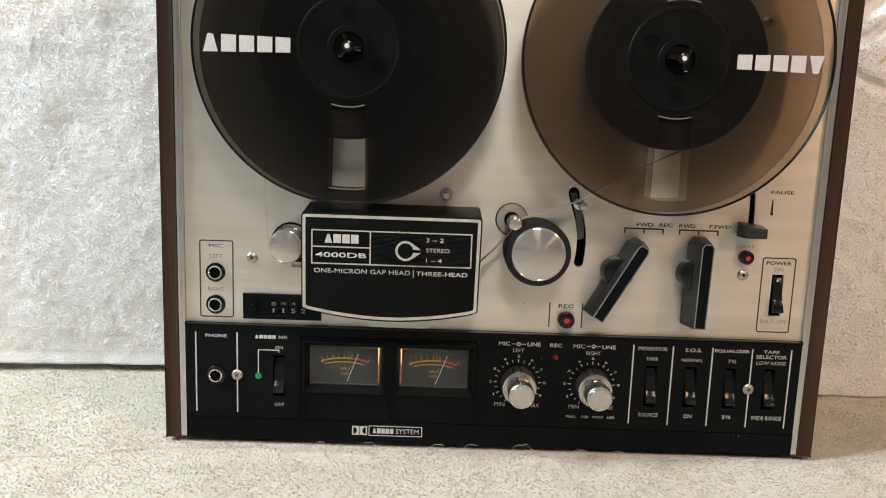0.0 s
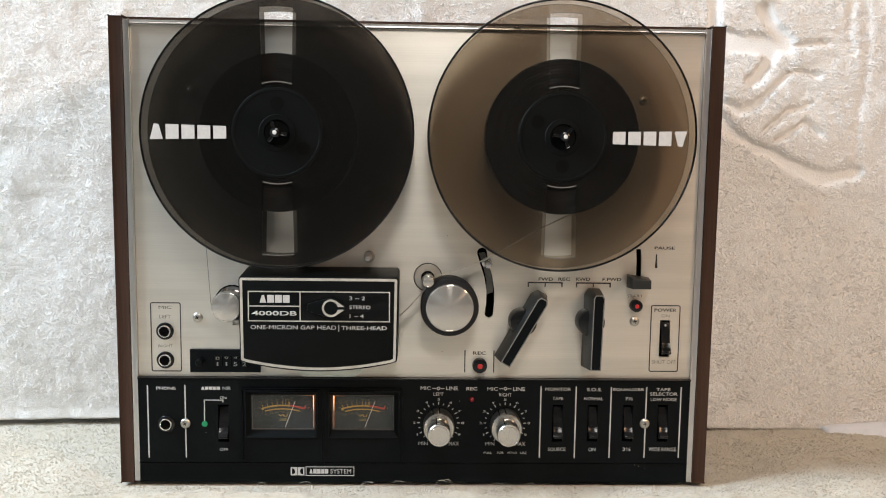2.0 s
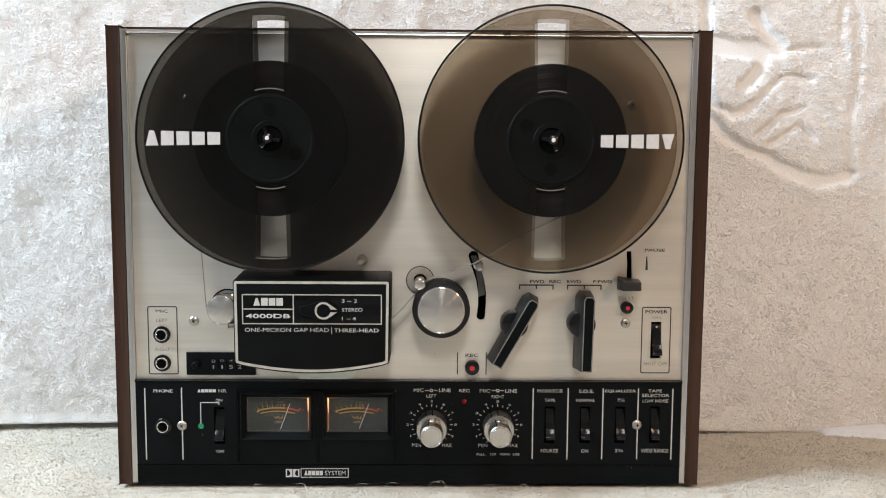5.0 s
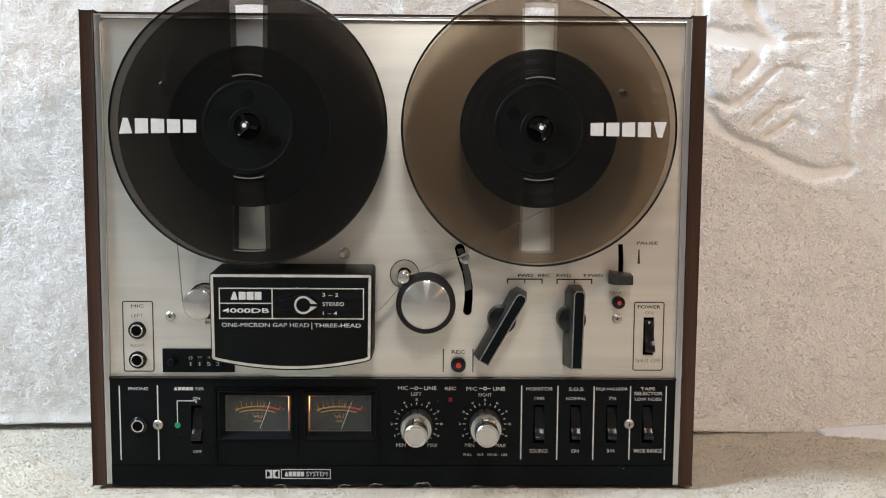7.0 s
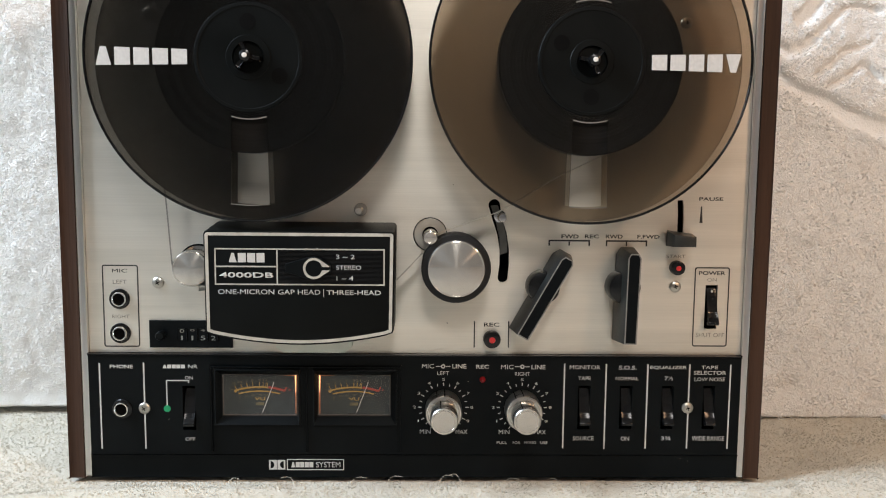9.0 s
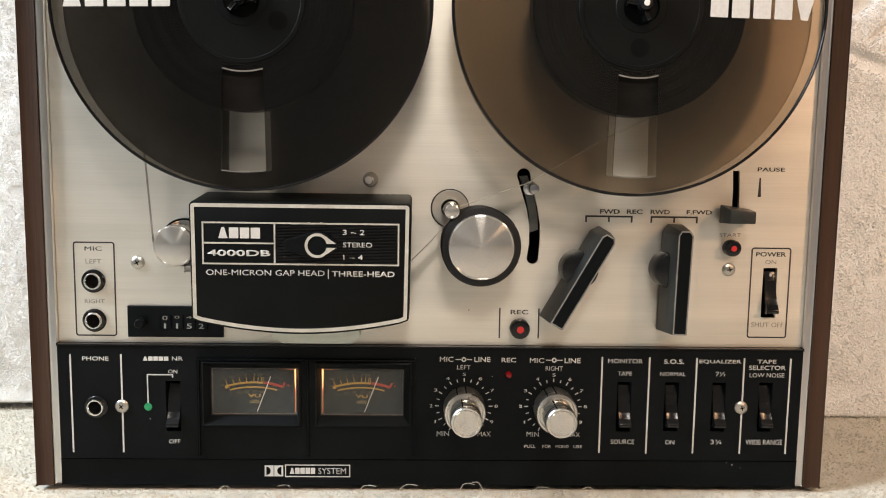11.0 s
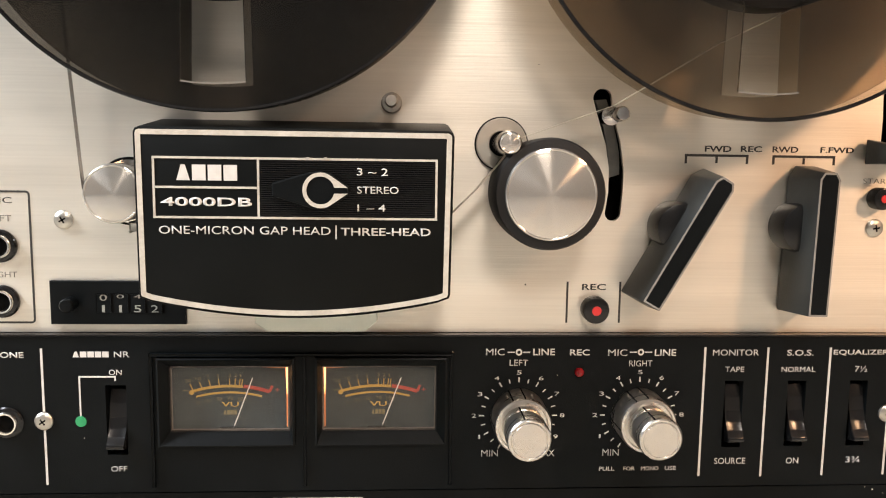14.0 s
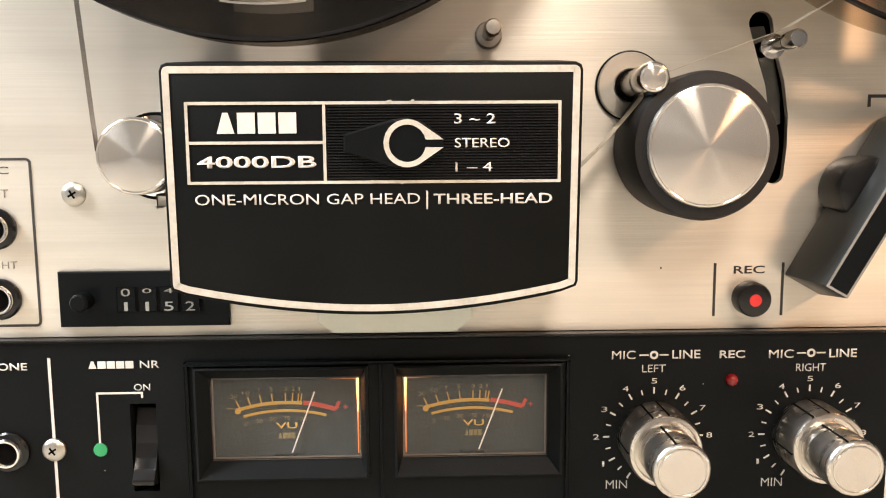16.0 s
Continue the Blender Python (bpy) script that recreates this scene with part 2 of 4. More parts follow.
def plate(outline, d_front, d_back, holes=(), bm=None, bevel=0.0):
    """A sheet cut to an outline, with holes through it."""
    bm = bm or bmesh.new()
    edges = []
    for loop in (outline, *holes):
        vs = [bm.verts.new((x * MM, -d_front * MM, z * MM)) for x, z in loop]
        edges += [bm.edges.new((a, b)) for a, b in zip(vs, vs[1:] + vs[:1])]
    if holes:
        faces = [g for g in bmesh.ops.triangle_fill(bm, edges=edges, use_beauty=True, use_dissolve=False)["geom"] if isinstance(g, bmesh.types.BMFace)]
    else:
        faces = [bm.faces.new(vs)]
    made = bmesh.ops.extrude_face_region(bm, geom=faces)["geom"]
    for v in made:
        if isinstance(v, bmesh.types.BMVert):
            v.co.y += (d_front - d_back) * MM
    if bevel:
        rim = [e for e in bm.edges if all(abs(v.co.y + d_front * MM) < 1e-7 for v in e.verts) and any(abs(f.normal.y) < 0.5 or len(f.verts) == 4 and abs(f.calc_center_median().y + d_front * MM) > 1e-6 for f in e.link_faces)]
        bmesh.ops.bevel(bm, geom=rim, offset=bevel * MM, segments=2, affect="EDGES", profile=0.5)
    return bm


def lathe(profile, x, z, seg=48, bm=None, arc=None):
    """A turned shape round an axis that points out of the front; profile of (radius, d)."""
    bm = bm or bmesh.new()
    rings = []
    for r, d in profile:
        if r < 1e-6:
            rings.append([bm.verts.new((x * MM, -d * MM, z * MM))])
        else:
            rings.append([bm.verts.new(((x + r * math.cos(a)) * MM, -d * MM, (z + r * math.sin(a)) * MM)) for a in (2 * math.pi * k / seg for k in range(seg))])
    for a, b in zip(rings, rings[1:]):
        for k in range(seg):
            q = [a[k % len(a)], a[(k + 1) % len(a)], b[(k + 1) % len(b)], b[k % len(b)]]
            q = list(dict.fromkeys(q))
            if len(q) > 2:
                bm.faces.new(q)
    return bm


def circle(x, z, r, n=32, a0=0.0, a1=360.0):
    last = n if abs(a1 - a0) >= 360 else n + 1
    return [(x + r * math.cos(radians(a0 + (a1 - a0) * k / n)), z + r * math.sin(radians(a0 + (a1 - a0) * k / n))) for k in range(last)]


def rounded(x0, x1, z0, z1, r, n=5):
    pts = []
    for cx, cz, a in ((x1 - r, z1 - r, 0), (x0 + r, z1 - r, 90), (x0 + r, z0 + r, 180), (x1 - r, z0 + r, 270)):
        pts += circle(cx, cz, r, n, a, a + 90)
    return pts


def inset(points, by):
    """The outline moved inwards, for outlines that run counter-clockwise."""
    out, n = [], len(points)
    for k in range(n):
        p, a, b = Vector(points[k]), Vector(points[k - 1]), Vector(points[(k + 1) % n])
        n1, n2 = (p - a).normalized(), (b - p).normalized()
        m = Vector((-n1.y - n2.y, n1.x + n2.x)).normalized()
        out.append(tuple(p + m * by / max(0.4, m.dot(Vector((-n1.y, n1.x))))))
    return out


def stroke(points, w, d, bm=None, thick=0.12, closed=False):
    """A printed line of a given width."""
    bm = bm or bmesh.new()
    pts = [Vector(p) for p in points]
    rows, n = [], len(pts)
    for k, p in enumerate(pts):
        a = pts[k - 1] if k or closed else p
        b = pts[(k + 1) % n] if k < n - 1 or closed else p
        n1 = (p - a).normalized() if (p - a).length else (b - p).normalized()
        n2 = (b - p).normalized() if (b - p).length else n1
        m = Vector((-n1.y - n2.y, n1.x + n2.x)).normalized()
        m *= w / 2 / max(0.4, m.dot(Vector((-n1.y, n1.x))))
        rows.append([bm.verts.new(((p + s * m).x * MM, -(d + e) * MM, (p + s * m).y * MM)) for s, e in ((-1, 0), (-1, thick), (1, thick), (1, 0))])
    for a, b in zip(rows, rows[1:] + (rows[:1] if closed else [])):
        for j in range(3):
            bm.faces.new((a[j], b[j], b[j + 1], a[j + 1]))
    return bm


def words(body, x0, x1, z0, z1, d, material, parent, bold=0.0, name="lettering"):
    """A printed word, fitted into its box."""
    cu = bpy.data.curves.new("lettering", "FONT")
    bold = min(bold, -0.001) if "M" in body else bold
    cu.body, cu.size, cu.offset, cu.resolution_u = body, 1.0, bold, 3
    tmp = bpy.data.objects.new("lettering", cu)
    scene.collection.objects.link(tmp)
    bpy.context.view_layer.update()
    me = bpy.data.meshes.new_from_object(tmp.evaluated_get(bpy.context.evaluated_depsgraph_get()))
    bpy.data.objects.remove(tmp)
    co = np.empty(len(me.vertices) * 3)
    me.vertices.foreach_get("co", co)
    co = co.reshape(-1, 3)
    lo, hi = co.min(0), co.max(0)
    if body == "1":
        x0, x1 = x0 + 0.28 * (x1 - x0), x1 - 0.34 * (x1 - x0)
    u = (co - lo) / np.maximum(hi - lo, 1e-6)
    flat = np.stack([(x0 + u[:, 0] * (x1 - x0)) * MM, np.full(len(u), -d * MM), (z0 + u[:, 1] * (z1 - z0)) * MM], 1)
    bm = bmesh.new()
    me.vertices.foreach_set("co", flat.ravel())
    bm.from_mesh(me)
    bpy.data.meshes.remove(me)
    bmesh.ops.solidify(bm, geom=bm.faces[:], thickness=0.1 * MM)
    for v in bm.verts:
        v.co.y = min(v.co.y, -(d - 0.1) * MM)
    return part(name, bm, material, parent)


def bars(x0, x1, z0, z1, d, material, parent, n, name="emblem_bar"):
    """A name drawn as plain blocks, one a character."""
    bm, w = bmesh.new(), (x1 - x0) / n
    for k in range(n):
        a, b = x0 + w * (k + 0.06), x0 + w * (k + 0.92)
        top = 0.3 * w if k == 0 else 0.0
        plate([(a, z0), (b, z0), (b - top, z1), (a + top, z1)], d + 0.12, d, bm=bm)
    return part(name, bm, material, parent)

# ---- room ----
def wall(name, x0, x1, y0, y1, z0, z1):
    return tagged(part(name, block(x0 * 1000, x1 * 1000, z0 * 1000, z1 * 1000, -y1 * 1000, -y0 * 1000), M_PLASTER), "plain plaster surface closing the room", "wall", kind="structure")


wall("floor", -1.4, 1.5, -1.9, 0.30, -0.12, -0.012)
wall("ceiling", -1.4, 1.5, -1.9, 0.30, 1.75, 1.85)
wall("wall_north", -1.4, 1.5, 0.20, 0.30, -0.012, 1.75)
wall("wall_south", -1.4, 1.5, -2.0, -1.9, -0.12, 1.85)
wall("wall_east", 1.5, 1.6, -1.9, 0.30, -0.12, 1.85)
# the left wall, in four pieces round its window opening
west = bmesh.new()
for y0, y1, z0, z1 in ((-1.9, -0.85, -0.12, 1.85), (0.15, 0.30, -0.12, 1.85), (-0.85, 0.15, -0.12, 0.75), (-0.85, 0.15, 1.72, 1.85)):
    block(-1500, -1400, z0 * 1000, z1 * 1000, -y1 * 1000, -y0 * 1000, bm=west)
tagged(part("wall_west", west, M_PLASTER), "plain plaster wall with a window opening", "wall", kind="structure")

# ---- cloth ----
def smooth_noise(rng, nx, nz, cell):
    """Even noise on a grid, with features of about cell grid steps."""
    gx, gz = int(nx / cell) + 4, int(nz / cell) + 4
    g = rng.standard_normal((gx, gz))
    u, v = np.arange(nx) / cell, np.arange(nz) / cell
    i, j = u.astype(int), v.astype(int)
    fu, fv = (u - i)[:, None], (v - j)[None, :]
    fu, fv = fu * fu * (3 - 2 * fu), fv * fv * (3 - 2 * fv)
    a, b, c, e = g[i][:, j], g[i + 1][:, j], g[i][:, j + 1], g[i + 1][:, j + 1]
    return (a * (1 - fu) + b * fu) * (1 - fv) + (c * (1 - fu) + e * fu) * fv


def sheet(name, xyz, material, turned_edge):
    """A cloth surface from a grid of places, nx by nz by 3, its edges turned back by a vector."""
    xyz = np.pad(xyz, ((1, 1), (1, 1), (0, 0)), mode="edge")
    for line in (xyz[0], xyz[-1], xyz[1:-1, 0], xyz[1:-1, -1]):
        line += np.array(turned_edge)
    nx, nz = xyz.shape[:2]
    idx = np.arange(nx * nz).reshape(nx, nz)
    q = np.stack([idx[:-1, :-1], idx[1:, :-1], idx[1:, 1:], idx[:-1, 1:]], -1).reshape(-1, 4)
    me = bpy.data.meshes.new(name)
    me.vertices.add(nx * nz)
    me.vertices.foreach_set("co", xyz.ravel())
    me.loops.add(q.size)
    me.loops.foreach_set("vertex_index", q.ravel().astype(np.int32))
    me.polygons.add(len(q))
    me.polygons.foreach_set("loop_start", np.arange(0, q.size, 4, dtype=np.int32))
    me.update(calc_edges=True)
    me.validate()
    me.materials.append(material)
    me.shade_smooth()
    return new(name, me)


def near_line(x, z, pts):
    """Distance of grid places from a run of points, in metres."""
    best = np.full(x.shape, 9.0)
    for (ax, az), (bx, bz) in zip(pts, pts[1:]):
        dx, dz = bx - ax, bz - az
        t = np.clip(((x - ax) * dx + (z - az) * dz) / (dx * dx + dz * dz), 0, 1)
        best = np.minimum(best, np.hypot(x - ax - t * dx, z - az - t * dz))
    return best



def tufts(name, base, normal, keep, share, tall, wide, material, parent, label):
    """Loose terry loops standing on a cloth grid: short bent yarns with a rounded back, one joined mesh."""
    nx, nz = base.shape[:2]
    ii, jj = np.nonzero(keep & (rng.random(keep.shape) < share))
    p = base[ii, jj]
    n = len(p)
    jog = rng.uniform(-0.6, 0.6, (n, 3)) * STEP
    p = p + jog - (jog @ normal)[:, None] * normal
    drift = np.stack([smooth_noise(rng, nx, nz, 2.4)[ii, jj] + 0.8 * smooth_noise(rng, nx, nz, 9)[ii, jj] for _ in range(3)], 1)
    side = 0.8 * rng.standard_normal((n, 3)) + drift
    side -= (side @ normal)[:, None] * normal
    side /= np.linalg.norm(side, axis=1)[:, None]
    across = np.cross(side, normal)
    clump = smooth_noise(rng, nx, nz, 2.0)[ii, jj][:, None]
    h = tall * rng.uniform(0.7, 1.3, (n, 1)) * np.clip(0.85 + 0.45 * clump, 0.3, 1.6)
    w = wide * rng.uniform(0.75, 1.25, (n, 1)) / 2
    mid = p + normal * h * 0.62 + side * h * 0.32
    tip = p + normal * h * 0.72 + side * h * 0.85
    rows = []
    for at, wk in ((p, 0.8), (mid, 1.0), (tip, 0.55)):
        rows += [at - across * w * wk, at + normal * w * wk * 0.8, at + across * w * wk]
    co = np.stack(rows, 1)
    quad = np.array([[0, 1, 4, 3], [1, 2, 5, 4], [3, 4, 7, 6], [4, 5, 8, 7]])
    q = (np.arange(n)[:, None, None] * 9 + quad[None]).reshape(-1, 4)
    me = bpy.data.meshes.new(name)
    me.vertices.add(n * 9)
    me.vertices.foreach_set("co", co.ravel())
    me.loops.add(q.size)
    me.loops.foreach_set("vertex_index", q.ravel().astype(np.int32))
    me.polygons.add(len(q))
    me.polygons.foreach_set("loop_start", np.arange(0, q.size, 4, dtype=np.int32))
    me.update(calc_edges=True)
    me.materials.append(material)
    me.shade_smooth()
    ob = new(name, me)
    ob.parent = parent
    return tagged(ob, label, kind="stuff")


STEP = 0.0017
rng = np.random.default_rng(4)


def pile(nx, nz):
    """Terry loops: crisp ragged clumps at three scales, in metres."""
    h = 0.5 * rng.standard_normal((nx, nz)) + 0.9 * smooth_noise(rng, nx, nz, 1.6) + 0.35 * smooth_noise(rng, nx, nz, 3.2)
    return 0.0004 * np.tanh(h * 0.8)


# the white towel that hangs behind: pile, with a woven scroll-and-shell motif left bare
wx, wz = np.arange(-0.52, 0.54, STEP), np.arange(0.0, 0.62, STEP)
X, Z = np.meshgrid(wx, wz, indexing="ij")
bare = np.zeros_like(X)


def carve(pts, width, depth=1.0):
    global bare
    d = near_line(X + 0.0009 * wob, Z + 0.0009 * wob2, pts)
    bare = np.maximum(bare, depth * np.clip((width / 2 - d) / 0.0038 + 0.5, 0, 1))


wob, wob2 = smooth_noise(rng, *X.shape, 4), smooth_noise(rng, *X.shape, 4)
for line, width, depth in (
    ([(0.235, 0.343), (0.262, 0.343), (0.284, 0.340), (0.302, 0.338)], 0.019, 1.0),
    ([(0.300, 0.338), (0.322, 0.337)], 0.012, 1.0),
    ([(0.318, 0.337), (0.340, 0.3395), (0.356, 0.340)], 0.005, 0.9),
    ([(0.308, 0.330), (0.301, 0.318), (0.2955, 0.3105), (0.289, 0.307)], 0.0115, 1.0),
    ([(0.256, 0.380), (0.2565, 0.354)], 0.011, 1.0),
    ([(0.252, 0.346), (0.2545, 0.318), (0.256, 0.296)], 0.011, 1.0),
    ([(0.299, 0.368), (0.309, 0.353), (0.322, 0.342)], 0.011, 1.0),
    ([(0.258, 0.298), (0.268, 0.287), (0.281, 0.281), (0.290, 0.284)], 0.007, 1.0),
    ([(0.290, 0.284), (0.300, 0.291), (0.314, 0.307), (0.327, 0.316), (0.349, 0.313)], 0.0042, 0.95),
    ([(0.3037, 0.264), (0.324, 0.282), (0.344, 0.289)], 0.0042, 0.95),
    ([(0.313, 0.255), (0.342, 0.273), (0.353, 0.260)], 0.0042, 0.95),
    ([(0.250, 0.290), (0.2577, 0.2814), (0.2741, 0.2613), (0.2972, 0.2491), (0.3204, 0.2391)], 0.010, 1.0),
    ([(0.3172, 0.240), (0.3389, 0.2302), (0.3576, 0.2232), (0.384, 0.2252)], 0.013, 1.0),
    ([(0.372, 0.229), (0.386, 0.236), (0.384, 0.264), (0.387, 0.298), (0.3895, 0.332), (0.385, 0.380)], 0.007, 0.32),
    ([(0.375, 0.380), (0.372, 0.352), (0.378, 0.330)], 0.004, 0.5),
):
    carve(line, width, depth)
fold = 0.004 * smooth_noise(rng, *X.shape, 145) + 0.0004 * smooth_noise(rng, *X.shape, 34)
lean = 0.139 + 0.030 * Z + np.where(X < -0.20, -0.05 * (-0.20 - X), 0) + np.where(X > 0.24, -0.05 * (X - 0.24), 0)
hem = np.clip((0.013 - Z) / 0.004, 0, 1) * (X < 0)
lump = 0.0003 * smooth_noise(rng, *X.shape, 6) + 0.0006 * smooth_noise(rng, *X.shape, 14)
Y = lean + fold - (lump * (1 - bare) + pile(*X.shape) * (1 - 0.9 * np.maximum(bare, 0.7 * hem)) + 0.0050 * (1 - bare) - 0.0002)
lift = np.clip((X - 0.365) / 0.03, 0, 1) * 0.007 + np.where(X < -0.2, 0.004, -0.003)
Zs = lift + Z * (0.62 - lift) / 0.62
towel = sheet("hanging_towel", np.stack([X, Y, Zs], -1), M_TOWEL, (0, 0.004, 0))
tagged(towel, "white terry towel with a woven scroll motif hung upright", "towel")

seen = (bare < 0.45) & (hem < 0.5) & ((np.abs(X) > 0.19) | (Z > 0.30)) & (Z < 0.46) & (np.abs(X) < 0.47)
tufts("terry_pile", np.stack([X, Y, Zs], -1), np.array([0.0, -1.0, 0.0]), seen, 1.0, 0.0016, 0.0010, M_PILE, towel, "white terry loops")

# the cream towel that everything stands on
fx, fy = np.arange(-0.55, 0.60, STEP), np.arange(-0.36, 0.155, STEP)
FX, FY = np.meshgrid(fx, fy, indexing="ij")
crease = 0.0022 * smooth_noise(rng, *FX.shape, 57) + 0.0008 * smooth_noise(rng, *FX.shape, 17)
under = np.clip(1 - np.maximum(np.abs(FX) - 0.21, 0) / 0.03, 0, 1) * np.clip((FY + 0.025) / 0.02, 0, 1)
ridge = 0.004 * np.exp(-((near_line(FX, FY, [(-0.30, -0.055), (-0.20, -0.030), (-0.08, -0.020)])) / 0.008) ** 2)
ridge += 0.003 * np.exp(-((near_line(FX, FY, [(0.22, -0.02), (0.36, 0.0), (0.5, 0.05)])) / 0.012) ** 2)
lip = 0.0035 * np.exp(-((FY + 0.011) / 0.006) ** 2) * (np.abs(FX) < 0.20) * (0.7 + 0.5 * smooth_noise(rng, *FX.shape, 17))
FZ = (crease + ridge + lip) * (1 - under) + pile(*FX.shape) * 0.6 - 0.0018 - 0.0015 * under
FZ = np.where(under > 0.9, np.minimum(FZ, -0.0008), FZ)
base_towel = sheet("floor_towel", np.stack([FX, FY, FZ], -1), M_MAT, (0, 0, -0.0115))
tagged(base_towel, "cream terry towel with grey stains spread under the recorder", "towel")

open_floor = ((np.abs(FX) > 0.211) | (FY < -0.003)) & (FY > -0.20) & (FY < 0.142) & (np.abs(FX) < 0.47)
tufts("terry_pile", np.stack([FX, FY, FZ], -1), np.array([0.0, 0.0, 1.0]), open_floor, 0.7, 0.0008, 0.0012, M_PILE_CREAM, base_towel, "cream terry loops")

# a bluish-white cloth added for the patch of light under the lifted hem
SX, SY = np.meshgrid(np.arange(0.362, 0.60, 0.004), np.arange(0.085, 0.19, 0.004), indexing="ij")
edge = np.clip((SX - 0.362) / 0.05, 0, 1)
SZ = 0.001 + 0.0032 * edge * np.clip((SY - 0.106 + 0.012 * edge) / 0.02, 0, 1) + 0.001 * smooth_noise(rng, *SX.shape, 5)
SZ = np.where(SY < 0.118 - 0.016 * edge, -0.004, SZ)
hem_patch = sheet("hem_light_patch", np.stack([SX, SY, SZ], -1), M_HEM_LIGHT, (0, 0, -0.003))
tagged(hem_patch, "smooth bluish-white cloth added for the bright light under the towel hem", "sheet")


def lint(points):
    cu = bpy.data.curves.new("lint_thread", "CURVE")
    cu.dimensions, cu.bevel_depth, cu.bevel_resolution, cu.resolution_u = "3D", 0.00014, 1, 6
    sp = cu.splines.new("NURBS")
    sp.points.add(len(points) - 1)
    for p, q in zip(sp.points, points):
        p.co = (*(v * MM for v in q), 1)
    sp.use_endpoint_u, sp.order_u = True, 3
    tmp = bpy.data.objects.new("lint_thread", cu)
    scene.collection.objects.link(tmp)
    bpy.context.view_layer.update()
    me = bpy.data.meshes.new_from_object(tmp.evaluated_get(bpy.context.evaluated_depsgraph_get()))
    bpy.data.objects.remove(tmp)
    me.materials.append(M_THREAD)
    return tagged(new("lint_thread", me), "loose pale cotton thread on the cream towel", "thread", "threads before the recorder")


for x, up, run in ((-113, 3, 6), (-73, 4, -8), (-40, 4, 9), (-19, 5, 10), (13, 6, 8), (27, 7, -7), (52, 3, 9), (86, 3, -6)):
    lint([(x, -9 - abs(run) * 0.4, 0), (x + run * 0.3, -8, up * 0.5), (x + run * 0.7, -8.5, up * 0.7), (x + run * 1.1, -10, up * 0.6)])
lint([(27, -10, 2), (24, -22, 2.2), (20, -34, 1.8), (10, -44, 1.2)])

# ---- the tape recorder ----
rec = tagged(new("tape_recorder"), "silver and black tape recorder with walnut sides on towel", "tape recorder")
part("chassis", block(-200, 200, 3, 321, -122, -16), M_HOLE, rec, "black inner chassis")
for s in (-1, 1):
    a, b = sorted((s * 200.6, s * 209.6))
    part("side_panel", block(a, b, 0, 324.5, -124, 3.0, 0.8), M_WOOD, rec, "walnut veneered side panel", True)
    a, b = sorted((s * 196.6, s * 200.4))
    part("side_trim", block(a, b, 0.5, 322.6, -15.5, 1.8, 0.7), M_TRIM, rec, "satin aluminium edge strip", True)
part("top_panel", block(-200, 200, 322.3, 324.2, -122, 0.5, 0.5), M_WOOD, rec, "walnut top edge", True)
part("top_trim", block(-196.2, 196.2, 319.9, 322.1, -15.5, 2.2, 0.6), M_TRIM, rec, "bright top edge strip", True)

# face plate with its slots
SLOT = circle(45.0, 166.6, 3.5, 10, 20, 190) + [(44.0, 158), (47.0, 149), (48.5, 140), (48.6, 131), (47.6, 123.5)] + circle(50.6, 123.2, 3.0, 8, 190, 350) + [(54.2, 131), (54.2, 140), (52.6, 150), (49.6, 160)]
PAUSE = [(154.4, 170.3), (154.9, 161), (154.9, 146), (158.6, 146), (158.4, 161), (157.9, 170.3)]
WELL = [(173.5, 92.6), (181.0, 92.6), (181.0, 119.4), (173.5, 119.4)]
face = part("face_plate", plate([(-196.4, 76.6), (196.4, 76.6), (196.4, 319.7), (-196.4, 319.7)], 0.0, -2.0, [SLOT, PAUSE[::-1], WELL]), M_ALU, rec, "brushed aluminium front plate")


def printed(points, w, parent, material, d, closed=False, name="printed_line"):
    return part(name, stroke(points, w, d, closed=closed), material, parent)


F = 0.1
printed(rounded(-187.2, -166.6, 80.2, 129.0, 1.2), 0.75, face, M_INK, 0, True, "printed_frame")
printed(rounded(166.9, 187.5, 82.0, 129.9, 1.2), 0.75, face, M_INK, 0, True, "printed_frame")
for body, x0, x1, z0, z1, m, bold in (
    ("MIC", -181.6, -172.8, 124.7, 126.9, M_INK, 0.012), ("LEFT", -181.3, -173.3, 118.0, 120.3, M_GREYINK, -0.008), ("RIGHT", -182.4, -172.2, 97.2, 99.3, M_GREYINK, -0.008),
    ("REC", 39.8, 49.2, 93.3, 95.7, M_INK, 0.014), ("FWD", 85.4, 95.8, 147.1, 149.4, M_INK, 0.02), ("REC", 99.5, 107.8, 147.2, 149.5, M_INK, 0.02),
    ("RWD", 112.0, 122.2, 147.2, 149.5, M_INK, 0.02), ("F.FWD", 131.0, 144.4, 147.3, 149.5, M_INK, 0.02), ("PAUSE", 167.4, 181.8, 170.2, 172.3, M_INK, 0.014),
    ("START", 149.0, 160.5, 135.7, 137.7, M_GREYINK, -0.004), ("POWER", 169.1, 185.2, 125.5, 127.9, M_INK, 0.018), ("ON", 174.3, 180.1, 121.5, 123.7, M_GREYINK, -0.008),
    ("SHUT OFF", 168.7, 186.0, 87.5, 90.1, M_GREYINK, -0.006)):
    words(body, x0, x1, z0, z1, F, m, face, bold)
for x in (34.1, 54.8):
    printed([(x, 80.4), (x, 96.6)], 0.8, face, M_INK, 0)
for x0 in (78.2, 112.6):
    printed([(x0, 142.6), (x0, 145.7), (x0 + 24.0, 145.7), (x0 + 24.0, 142.6)], 0.95, face, M_INK, 0)
    printed([(x0 + 12, 145.2), (x0 + 12, 142.8)], 0.9, face, M_INK, 0)
